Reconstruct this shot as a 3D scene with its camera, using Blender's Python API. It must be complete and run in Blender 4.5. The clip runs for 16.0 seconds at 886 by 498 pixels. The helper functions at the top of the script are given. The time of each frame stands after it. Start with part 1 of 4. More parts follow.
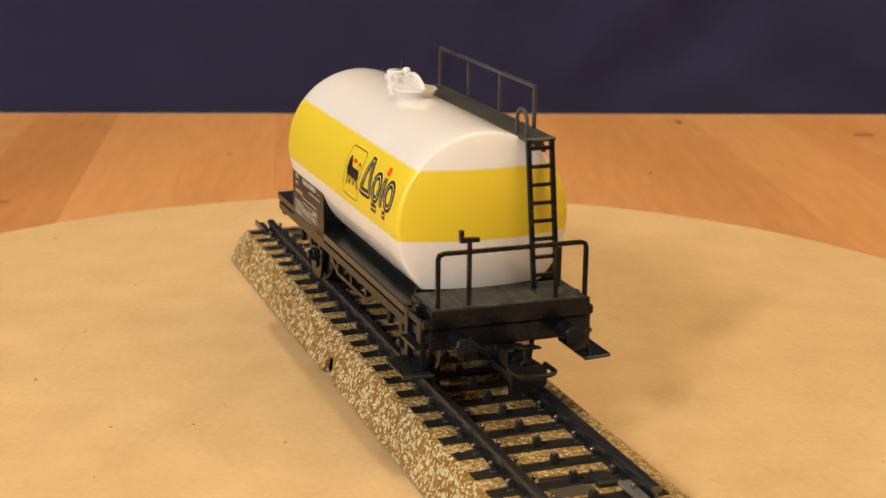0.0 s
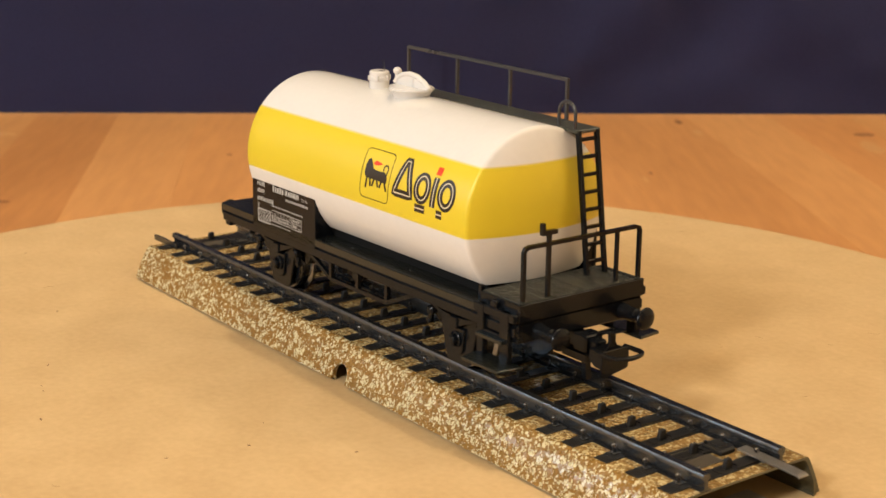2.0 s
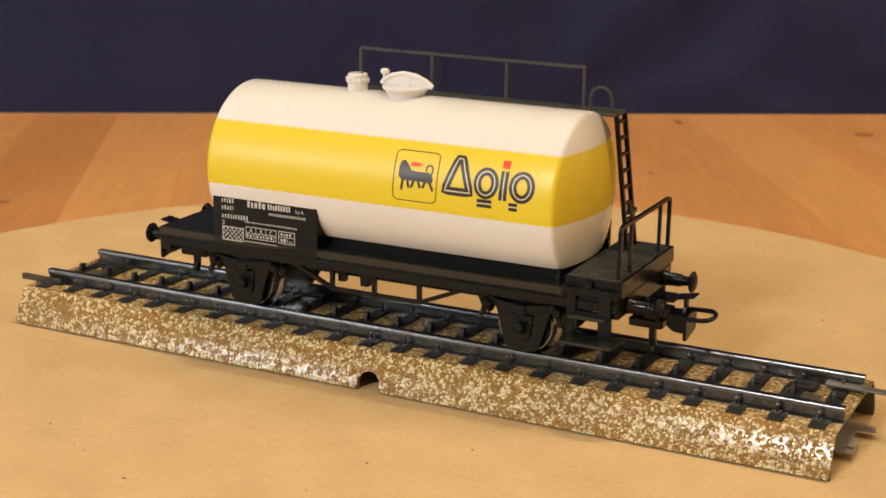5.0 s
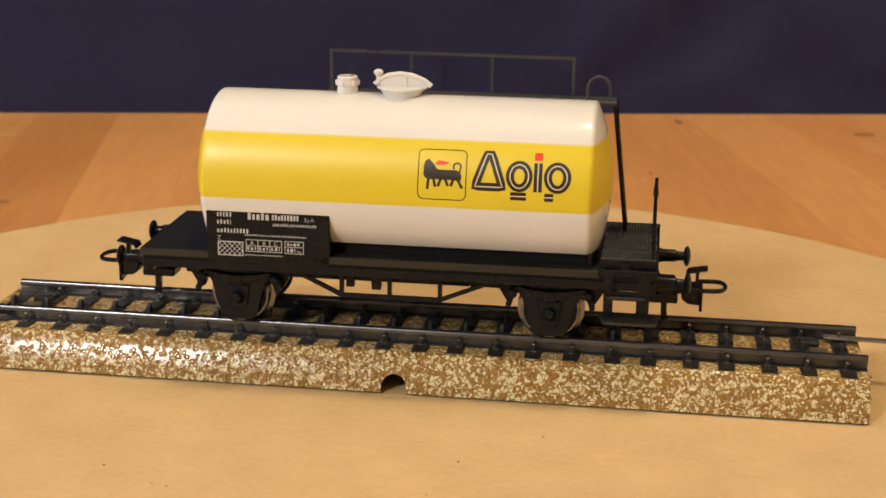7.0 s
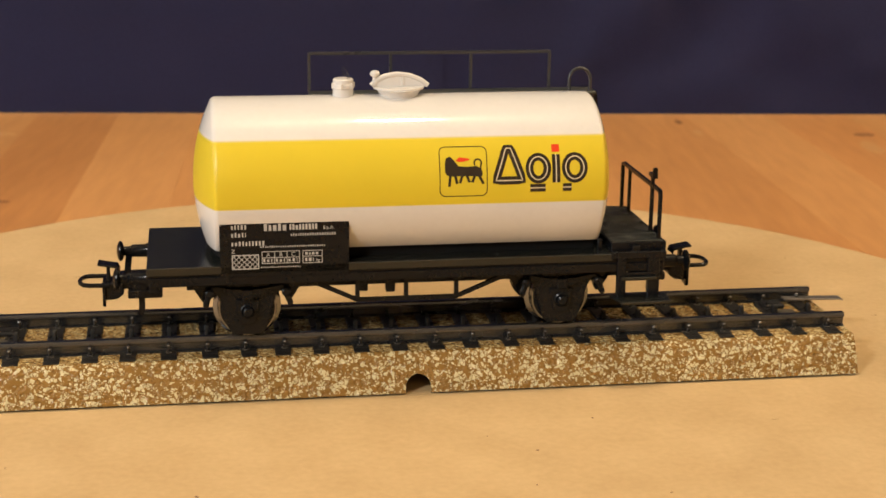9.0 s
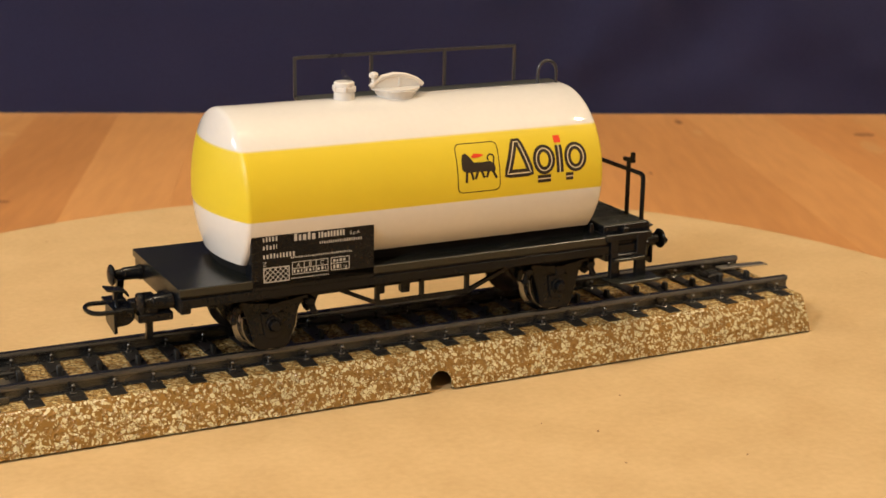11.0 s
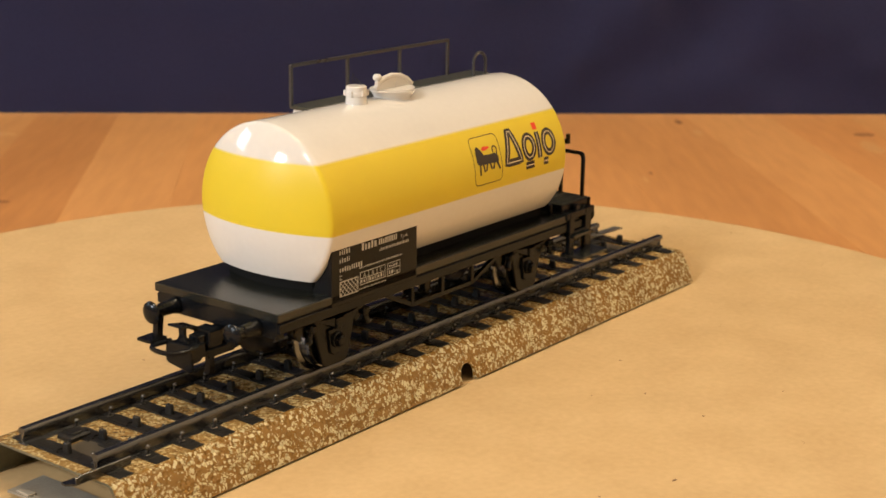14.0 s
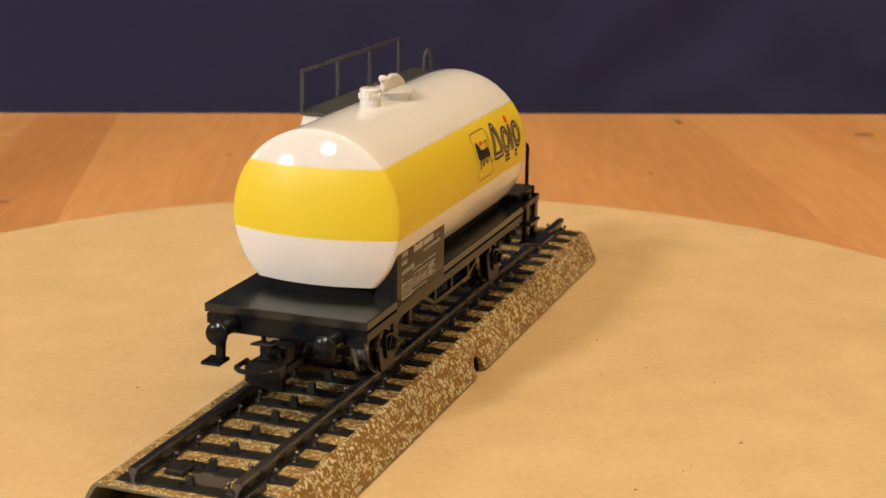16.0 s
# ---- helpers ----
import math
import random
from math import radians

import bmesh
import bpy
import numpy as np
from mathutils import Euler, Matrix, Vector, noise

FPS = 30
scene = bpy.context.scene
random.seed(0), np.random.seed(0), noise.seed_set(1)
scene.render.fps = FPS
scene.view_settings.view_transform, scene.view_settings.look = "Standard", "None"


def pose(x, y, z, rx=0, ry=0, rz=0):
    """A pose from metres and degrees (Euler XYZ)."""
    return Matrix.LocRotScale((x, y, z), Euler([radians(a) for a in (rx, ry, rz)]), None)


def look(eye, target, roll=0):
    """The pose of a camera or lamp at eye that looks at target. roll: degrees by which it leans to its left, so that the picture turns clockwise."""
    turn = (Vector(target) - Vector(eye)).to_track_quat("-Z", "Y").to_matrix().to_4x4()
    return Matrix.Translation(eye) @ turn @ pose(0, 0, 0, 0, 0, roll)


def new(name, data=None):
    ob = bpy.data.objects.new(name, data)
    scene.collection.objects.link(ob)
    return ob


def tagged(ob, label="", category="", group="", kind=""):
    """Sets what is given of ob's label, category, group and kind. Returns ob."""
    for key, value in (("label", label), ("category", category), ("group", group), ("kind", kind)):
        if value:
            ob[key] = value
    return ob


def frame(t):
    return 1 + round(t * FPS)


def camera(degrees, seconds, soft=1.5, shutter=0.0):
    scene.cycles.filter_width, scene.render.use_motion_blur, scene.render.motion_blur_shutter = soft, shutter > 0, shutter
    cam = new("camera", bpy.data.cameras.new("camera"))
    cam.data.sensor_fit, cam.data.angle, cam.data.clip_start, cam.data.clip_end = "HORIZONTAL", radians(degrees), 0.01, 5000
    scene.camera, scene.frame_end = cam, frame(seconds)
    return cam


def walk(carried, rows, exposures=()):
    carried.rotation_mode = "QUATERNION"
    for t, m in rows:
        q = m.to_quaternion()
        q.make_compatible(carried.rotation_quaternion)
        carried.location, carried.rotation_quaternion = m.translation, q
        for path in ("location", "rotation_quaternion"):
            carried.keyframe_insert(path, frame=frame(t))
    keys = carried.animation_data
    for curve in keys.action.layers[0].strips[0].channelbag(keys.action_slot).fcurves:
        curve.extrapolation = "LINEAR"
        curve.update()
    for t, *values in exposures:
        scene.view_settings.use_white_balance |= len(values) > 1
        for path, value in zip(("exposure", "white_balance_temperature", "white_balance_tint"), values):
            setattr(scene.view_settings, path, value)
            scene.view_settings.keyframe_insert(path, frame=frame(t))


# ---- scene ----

# The camera stands still in front of a small turntable; x is to the right, y into the depth, z up from the table.
DISC_Z = 0.016
cam = camera(31.80, 16.0, soft=1.58)
cam.data.dof.use_dof = True
cam.data.dof.focus_distance, cam.data.dof.aperture_fstop = 0.288, 54.0
EYE = Vector((0.0, -0.300, 0.1079 + DISC_Z))
AHEAD = Vector((0.02548, 0.96352, -0.26644))
STAND = look(EYE, EYE + AHEAD, 0.715)
walk(cam, [(0.0, STAND), (16.0, STAND)], exposures=[(0.0, 0.03), (3.5, -0.02), (6.5, -0.17), (7.5, -0.14), (9.0, -0.08), (12.5, -0.03), (16.0, 0.02)])

# ---- light ----
world = bpy.data.worlds.new("world")
scene.world = world
world.use_nodes = True
world.node_tree.nodes["Background"].inputs[0].default_value = (1.0, 0.86, 0.68, 1)
world.node_tree.nodes["Background"].inputs[1].default_value = 0.25


def lamp(name, place, target, size, watts, colour, size_y=None):
    data = bpy.data.lights.new(name, "AREA")
    data.shape, data.size, data.size_y = "RECTANGLE", size, size_y or size
    data.energy, data.color = watts, colour
    ob = new(name, data)
    ob.matrix_world = look(place, target)
    return ob


bulb = bpy.data.lights.new("ceiling_bulb_light", "POINT")
bulb.energy, bulb.color, bulb.shadow_soft_size = 23.5, (1.0, 0.825, 0.59), 0.035
new("ceiling_bulb_light", bulb).location = (0.16, 0.14, 1.42)
second = bpy.data.lights.new("second_bulb_light", "POINT")
second.energy, second.color, second.shadow_soft_size = 13.0, (1.0, 0.825, 0.59), 0.035
new("second_bulb_light", second).location = (1.09, 0.08, 1.42)
lamp("window_light", (-0.69, -0.95, 0.76), (0.0, 0.0, 0.03), 0.15, 12.0, (1.0, 0.95, 0.89), 0.18)
lamp("side_lamp_light", (-1.15, -0.61, 0.42), (0.0, 0.0, 0.03), 0.17, 4.2, (0.84, 0.93, 1.0), 0.19)
lamp("left_window_light", (-1.45, 0.16, 0.50), (0.0, 0.0, 0.03), 0.22, 2.2, (0.58, 0.80, 1.0), 0.26)


# ---- materials ----
def mat(name, colour, rough=0.5, metal=0.0, vary=0.12, scale=300.0, fine=2500.0, bump=0.0, bump_scale=1500.0,
        stretch=(1, 1, 1), tint=None, per_object=0.0, specular=0.5, rough_vary=0.1):
    m = bpy.data.materials.new(name)
    m.use_nodes = True
    nt = m.node_tree
    n, ln = nt.nodes, nt.links
    b = n["Principled BSDF"]
    co = n.new("ShaderNodeTexCoord")
    mp = n.new("ShaderNodeMapping")
    mp.inputs["Scale"].default_value = stretch
    ln.new(co.outputs["Object"], mp.inputs["Vector"])
    big = n.new("ShaderNodeTexNoise")
    big.inputs["Scale"].default_value, big.inputs["Detail"].default_value = scale, 4
    small = n.new("ShaderNodeTexNoise")
    small.inputs["Scale"].default_value, small.inputs["Detail"].default_value = fine, 3
    for k in (big, small):
        ln.new(mp.outputs[0], k.inputs["Vector"])
    add = n.new("ShaderNodeMath")
    add.operation = "MULTIPLY_ADD"
    add.inputs[1].default_value = 0.4
    ln.new(small.outputs["Fac"], add.inputs[0])
    mul = n.new("ShaderNodeMath")
    mul.operation = "MULTIPLY"
    mul.inputs[1].default_value = 0.6
    ln.new(big.outputs["Fac"], mul.inputs[0])
    ln.new(mul.outputs[0], add.inputs[2])
    fac = add.outputs[0]
    if per_object:
        info = n.new("ShaderNodeObjectInfo")
        mix0 = n.new("ShaderNodeMath")
        mix0.operation = "MULTIPLY_ADD"
        mix0.inputs[1].default_value = per_object
        ln.new(info.outputs["Random"], mix0.inputs[0])
        sub = n.new("ShaderNodeMath")
        sub.operation = "SUBTRACT"
        sub.inputs[1].default_value = per_object / 2
        ln.new(fac, sub.inputs[0])
        ln.new(sub.outputs[0], mix0.inputs[2])
        fac = mix0.outputs[0]
    ramp = n.new("ShaderNodeValToRGB")
    ramp.color_ramp.elements[0].position, ramp.color_ramp.elements[1].position = 0.3, 0.7
    lo = [c * (1 - vary) for c in colour]
    hi = [min(1.0, c * (1 + vary)) for c in (tint or colour)]
    ramp.color_ramp.elements[0].color, ramp.color_ramp.elements[1].color = (*lo, 1), (*hi, 1)
    ln.new(fac, ramp.inputs[0])
    ln.new(ramp.outputs[0], b.inputs["Base Color"])
    rr = n.new("ShaderNodeMapRange")
    rr.inputs["To Min"].default_value, rr.inputs["To Max"].default_value = max(0.03, rough - rough_vary), min(1, rough + rough_vary)
    ln.new(big.outputs["Fac"], rr.inputs["Value"])
    ln.new(rr.outputs[0], b.inputs["Roughness"])
    b.inputs["Metallic"].default_value = metal
    b.inputs["Specular IOR Level"].default_value = specular
    if bump:
        bn = n.new("ShaderNodeTexNoise")
        bn.inputs["Scale"].default_value, bn.inputs["Detail"].default_value = bump_scale, 3
        ln.new(mp.outputs[0], bn.inputs["Vector"])
        bp = n.new("ShaderNodeBump")
        bp.inputs["Strength"].default_value, bp.inputs["Distance"].default_value = bump, 0.0004
        ln.new(bn.outputs["Fac"], bp.inputs["Height"])
        ln.new(bp.outputs[0], b.inputs["Normal"])
    return m


def speckled(name, brown, cream, scale):
    """Printed sheet metal: cream flecks on brown, lightly embossed, under clear lacquer."""
    m = bpy.data.materials.new(name)
    m.use_nodes = True
    n, ln = m.node_tree.nodes, m.node_tree.links
    b = n["Principled BSDF"]
    co = n.new("ShaderNodeTexCoord")
    warp = n.new("ShaderNodeTexNoise")
    warp.inputs["Scale"].default_value, warp.inputs["Detail"].default_value = 750, 2
    ln.new(co.outputs["Object"], warp.inputs["Vector"])
    mixv = n.new("ShaderNodeVectorMath")
    mixv.operation = "MULTIPLY_ADD"
    mixv.inputs[1].default_value = (0.0024, 0.0024, 0.0024)
    ln.new(warp.outputs["Color"], mixv.inputs[0])
    ln.new(co.outputs["Object"], mixv.inputs[2])
    flecks = []
    for k, least, most, gap in ((scale, 0.14, 0.74, 0.065), (scale * 2.0, -0.45, 0.36, 0.0)):
        vo = n.new("ShaderNodeTexVoronoi")
        vo.inputs["Scale"].default_value = k
        ln.new(mixv.outputs[0], vo.inputs["Vector"])
        pick = n.new("ShaderNodeSeparateColor")
        ln.new(vo.outputs["Color"], pick.inputs[0])
        reach = n.new("ShaderNodeMapRange")
        reach.inputs["To Min"].default_value, reach.inputs["To Max"].default_value = least, most
        ln.new(pick.outputs[0], reach.inputs["Value"])
        inside = n.new("ShaderNodeMath")
        inside.operation = "SUBTRACT"
        ln.new(reach.outputs[0], inside.inputs[0])
        ln.new(vo.outputs["Distance"], inside.inputs[1])
        # flecks stay apart by a thin brown seam
        rim = n.new("ShaderNodeTexVoronoi")
        rim.feature = "DISTANCE_TO_EDGE"
        rim.inputs["Scale"].default_value = k
        ln.new(mixv.outputs[0], rim.inputs["Vector"])
        seam = n.new("ShaderNodeMath")
        seam.operation = "SUBTRACT"
        seam.inputs[1].default_value = gap
        ln.new(rim.outputs["Distance"], seam.inputs[0])
        least_of = n.new("ShaderNodeMath")
        least_of.operation = "MINIMUM"
        ln.new(inside.outputs[0], least_of.inputs[0])
        ln.new(seam.outputs[0], least_of.inputs[1])
        soft = n.new("ShaderNodeMapRange")
        soft.inputs["From Min"].default_value, soft.inputs["From Max"].default_value = -0.015, 0.03
        ln.new(least_of.outputs[0], soft.inputs["Value"])
        flecks.append(soft.outputs[0])
    most = n.new("ShaderNodeMath")
    most.operation = "MAXIMUM"
    ln.new(flecks[0], most.inputs[0])
    ln.new(flecks[1], most.inputs[1])
    ramp = n.new("ShaderNodeValToRGB")
    e = ramp.color_ramp.elements
    e[0].color, e[1].color = (*brown, 1), (*cream, 1)
    ln.new(most.outputs[0], ramp.inputs[0])
    big = n.new("ShaderNodeTexNoise")
    big.inputs["Scale"].default_value = 90
    ln.new(co.outputs["Object"], big.inputs["Vector"])
    mr = n.new("ShaderNodeMapRange")
    mr.inputs["To Min"].default_value, mr.inputs["To Max"].default_value = 0.75, 1.2
    ln.new(big.outputs["Fac"], mr.inputs["Value"])
    tone = n.new("ShaderNodeMix")
    tone.data_type, tone.blend_type = "RGBA", "MULTIPLY"
    tone.inputs[0].default_value = 1.0
    ln.new(ramp.outputs[0], tone.inputs[6])
    ln.new(mr.outputs[0], tone.inputs[7])
    ln.new(tone.outputs[2], b.inputs["Base Color"])
    b.inputs["Roughness"].default_value = 0.20
    b.inputs["Specular IOR Level"].default_value = 0.40
    pim = n.new("ShaderNodeTexVoronoi")
    pim.inputs["Scale"].default_value = 1050
    ln.new(co.outputs["Object"], pim.inputs["Vector"])
    dome = n.new("ShaderNodeMapRange")
    dome.interpolation_type = "SMOOTHSTEP"
    dome.inputs["From Min"].default_value, dome.inputs["From Max"].default_value = 0.2, 0.62
    ln.new(pim.outputs["Distance"], dome.inputs["Value"])
    bp = n.new("ShaderNodeBump")
    bp.inputs["Strength"].default_value, bp.inputs["Distance"].default_value = 0.8, 0.00028
    ln.new(dome.outputs[0], bp.inputs["Height"])
    ln.new(bp.outputs[0], b.inputs["Normal"])
    return m


WHITE = mat("white_lacquered_plastic", (0.655, 0.635, 0.60), 0.08, vary=0.03, scale=60, fine=900, bump=0.015, bump_scale=300, rough_vary=0.03, specular=0.43)
BLACK = mat("black_moulded_plastic", (0.0048, 0.0056, 0.0068), 0.22, vary=0.25, scale=120, fine=2000, bump=0.08, bump_scale=2500, rough_vary=0.08, specular=0.21)
MATT = mat("matt_black_plastic", (0.005, 0.005, 0.005), 0.75, vary=0.2, scale=150, specular=0.12)
SATIN = mat("satin_black_deck", (0.0115, 0.0125, 0.0105), 0.22, vary=0.2, scale=90, fine=1800, bump=0.06, bump_scale=3000)
TREAD = mat("textured_black_tread", (0.036, 0.037, 0.029), 0.26, vary=0.3, scale=200, fine=3000, bump=0.6, bump_scale=2600)
OLIVE = mat("dark_olive_plastic", (0.042, 0.044, 0.034), 0.34, vary=0.2, scale=150, fine=2000, bump=0.06)
GREY = mat("dark_grey_plastic", (0.032, 0.034, 0.037), 0.30, vary=0.2, scale=150, fine=2000, bump=0.05)
STEEL = mat("polished_wheel_steel", (0.23, 0.23, 0.235), 0.22, metal=1.0, vary=0.15, scale=500, bump=0.05)
RAIL = mat("browned_rail_steel", (0.115, 0.117, 0.120), 0.26, metal=0.9, vary=0.25, scale=150, fine=1800, stretch=(0.25, 1, 1), bump=0.1)
SLEEPER = mat("blackened_sheet_steel", (0.013, 0.012, 0.011), 0.42, vary=0.3, scale=300, bump=0.12, specular=0.3)
TONGUE = mat("scuffed_tongue_steel", (0.24, 0.225, 0.20), 0.34, metal=0.7, vary=0.25, scale=300, bump=0.06)
CLIP = mat("dark_nickel_clip", (0.14, 0.135, 0.128), 0.26, metal=0.85, vary=0.2, scale=900)
TIN = mat("bare_tin_plate", (0.36, 0.335, 0.285), 0.42, metal=0.4, vary=0.2, scale=200, bump=0.05)
# dark colour for the roadbed's foot, standing in for its contact shadow
FOOT_SHADE = mat("shade_dark_tinplate", (0.06, 0.055, 0.045), 0.35, metal=0.6, vary=0.3, scale=120, bump=0.05)
TIN_BACK = mat("olive_tinplate_underside", (0.13, 0.125, 0.085), 0.38, metal=0.4, vary=0.3, scale=120, bump=0.05)
BROWN = mat("brown_lacquered_tin", (0.062, 0.052, 0.036), 0.4, vary=0.2, scale=300)
BED = speckled("flecked_ballast_print", (0.235, 0.125, 0.029), (0.57, 0.49, 0.28), 1120)
# the roadbed's top: more golden, with less contrast between flecks and ground
BED_TOP = speckled("golden_ballast_print", (0.26, 0.155, 0.05), (0.50, 0.39, 0.185), 1120)
MDF = mat("sanded_fibreboard", (0.512, 0.349, 0.167), 0.62, vary=0.055, scale=75, fine=650, tint=(0.563, 0.399, 0.203), bump=0.03, bump_scale=1600, specular=0.35)
FIBRE = mat("pale_wood_fibre", (0.40, 0.265, 0.125), 0.8, vary=0.2, scale=400)
SPECK = mat("dark_fibre_speck", (0.17, 0.09, 0.04), 0.8, vary=0.2, scale=900)
def beech(name, low, high):
    return mat(name, low, 0.42, vary=0.10, scale=20, fine=260, stretch=(1, 0.12, 1), tint=high, per_object=0.14, bump=0.06, bump_scale=400, specular=0.4)


BEECH = beech("oiled_beech", (0.47, 0.216, 0.068), (0.56, 0.272, 0.092))
BEECH_PALE = beech("pale_oiled_beech", (0.485, 0.230, 0.075), (0.575, 0.290, 0.102))
BEECH_RED = beech("reddish_oiled_beech", (0.455, 0.202, 0.062), (0.545, 0.255, 0.084))
SAPWOOD = mat("pale_beech_sapwood", (0.56, 0.30, 0.115), 0.45, vary=0.1, scale=200, fine=800)
CLOTH = mat("navy_cotton_cloth", (0.044, 0.047, 0.114), 0.9, vary=0.2, scale=9, fine=1400, bump=0.3, bump_scale=2600, specular=0.15)
STRIPE = mat("pale_print", (0.62, 0.54, 0.36), 0.32, vary=0.08, scale=300)
INK = mat("black_print", (0.022, 0.014, 0.008), 0.32, vary=0.1, scale=300)
RED = mat("red_print", (0.72, 0.05, 0.012), 0.32, vary=0.08, scale=300)
PALE = mat("white_print", (0.42, 0.41, 0.385), 0.45, vary=0.12, scale=900)
# cream chosen for the tint of the fill light it bounces
PAPER = mat("cream_bounce_wall_paint", (0.80, 0.728, 0.615), 0.8, vary=0.06, scale=3, fine=80)
FLOOR = mat("worn_floorboards", (0.28, 0.16, 0.075), 0.5, vary=0.2, scale=5, fine=60, stretch=(1, 0.15, 1))
HAIR = mat("dark_lint", (0.03, 0.03, 0.03), 0.8)


def banded(name):
    """Glossy white shell with a sprayed yellow band; its edges are a little soft and uneven."""
    m = WHITE.copy()
    m.name = name
    n, ln = m.node_tree.nodes, m.node_tree.links
    b = n["Principled BSDF"]
    white = b.inputs["Base Color"].links[0].from_socket
    co = [k for k in n if k.bl_idname == "ShaderNodeTexCoord"][0]
    sep = n.new("ShaderNodeSeparateXYZ")
    ln.new(co.outputs["Object"], sep.inputs[0])
    edge = []
    for z, half in ((0.0376, 0.00016), (0.0500, -0.00030)):
        mr = n.new("ShaderNodeMapRange")
        mr.interpolation_type = "SMOOTHSTEP"
        mr.inputs["From Min"].default_value, mr.inputs["From Max"].default_value = z - half, z + half
        if half < 0:
            mr.inputs["From Min"].default_value, mr.inputs["From Max"].default_value = z + half, z - half
            mr.inputs["To Min"].default_value, mr.inputs["To Max"].default_value = 1.0, 0.0
        ln.new(sep.outputs["Z"], mr.inputs["Value"])
        edge.append(mr.outputs[0])
    both = n.new("ShaderNodeMath")
    both.operation = "MULTIPLY"
    ln.new(edge[0], both.inputs[0])
    ln.new(edge[1], both.inputs[1])
    cloud = n.new("ShaderNodeTexNoise")
    cloud.inputs["Scale"].default_value, cloud.inputs["Detail"].default_value = 70, 4
    ln.new(co.outputs["Object"], cloud.inputs["Vector"])
    ramp = n.new("ShaderNodeValToRGB")
    ramp.color_ramp.elements[0].color, ramp.color_ramp.elements[1].color = (0.635, 0.487, 0.022, 1), (0.68, 0.53, 0.030, 1)
    ln.new(cloud.outputs["Fac"], ramp.inputs[0])
    mix = n.new("ShaderNodeMix")
    mix.data_type = "RGBA"
    ln.new(both.outputs[0], mix.inputs[0])
    ln.new(white, mix.inputs[6])
    ln.new(ramp.outputs[0], mix.inputs[7])
    ln.new(mix.outputs[2], b.inputs["Base Color"])
    gloss = n.new("ShaderNodeMapRange")
    gloss.inputs["To Min"].default_value, gloss.inputs["To Max"].default_value = 0.062, 0.36
    ln.new(both.outputs[0], gloss.inputs["Value"])
    ln.new(gloss.outputs[0], b.inputs["Roughness"])
    return m


SHELL_PAINT = banded("white_and_yellow_tank_paint")
KNOT = mat("dark_wood_knot", (0.22, 0.085, 0.028), 0.5, vary=0.3, scale=300)

# ---- builders: millimetres in the turntable's space, the track's centre at OFF ----
OFF = Vector((1.0, 2.0, 0.0))
MM = 0.001


def part(name, bm, material, parent=None, label="", smooth=30.0, off=OFF):
    """Links a bmesh, drawn in millimetres, as one mesh object under a thing or part."""
    bmesh.ops.recalc_face_normals(bm, faces=bm.faces)
    for v in bm.verts:
        v.co = (v.co + off) * MM
    me = bpy.data.meshes.new(name)
    bm.to_mesh(me)
    bm.free()
    for m in material if isinstance(material, (list, tuple)) else [material]:
        me.materials.append(m)
    if smooth:
        me.polygons.foreach_set("use_smooth", [True] * len(me.polygons))
        me.set_sharp_from_angle(angle=radians(smooth))
    ob = new(name, me)
    if parent:
        ob.parent = parent
    if label:
        ob["label"] = label
    return ob


def box(bm, x0, x1, y0, y1, z0, z1, bevel=0.15):
    t = bmesh.new()
    bmesh.ops.create_cube(t, size=1)
    for v in t.verts:
        v.co = Vector(((x0 + x1) / 2 + v.co.x * (x1 - x0), (y0 + y1) / 2 + v.co.y * (y1 - y0), (z0 + z1) / 2 + v.co.z * (z1 - z0)))
    if bevel:
        bmesh.ops.bevel(t, geom=t.edges[:], offset=min(bevel, 0.3 * min(x1 - x0, y1 - y0, z1 - z0)), segments=1, affect="EDGES")
    join(bm, t)
    return bm


def join(bm, t):
    me = bpy.data.meshes.new("tmp")
    t.to_mesh(me)
    t.free()
    bm.from_mesh(me)
    bpy.data.meshes.remove(me)


def prism(bm, pts, axis, a, b, bevel=0.0):
    """A closed outline extruded along an axis from a to b. Outline in the other two axes, in order."""
    def place(p, d):
        return {"x": (d, p[0], p[1]), "y": (p[0], d, p[1]), "z": (p[0], p[1], d)}[axis]
    t = bmesh.new()
    lo = [t.verts.new(place(p, a)) for p in pts]
    hi = [t.verts.new(place(p, b)) for p in pts]
    t.faces.new(lo)
    t.faces.new(hi[::-1])
    for i in range(len(pts)):
        j = (i + 1) % len(pts)
        t.faces.new((lo[j], lo[i], hi[i], hi[j]))
    bmesh.ops.recalc_face_normals(t, faces=t.faces)
    if bevel:
        bmesh.ops.bevel(t, geom=t.edges[:], offset=bevel, segments=1, affect="EDGES")
    join(bm, t)
    return bm


def turned(bm, profile, centre, axis="z", seg=32):
    """A solid of revolution from (radius, height) pairs."""
    t = bmesh.new()
    rings = []
    for r, h in profile:
        ring = []
        for k in range(seg):
            a = 2 * math.pi * k / seg
            c, s = r * math.cos(a), r * math.sin(a)
            p = {"z": (c, s, h), "x": (h, c, s), "y": (c, h, s)}[axis]
            ring.append(t.verts.new(Vector(p) + Vector(centre)))
        rings.append(ring)
    for lo, hi in zip(rings, rings[1:]):
        for k in range(seg):
            j = (k + 1) % seg
            t.faces.new((lo[k], lo[j], hi[j], hi[k]))
    t.faces.new(rings[0])
    t.faces.new(rings[-1])
    bmesh.ops.remove_doubles(t, verts=t.verts[:], dist=1e-4)
    bmesh.ops.recalc_face_normals(t, faces=t.faces)
    join(bm, t)
    return bm


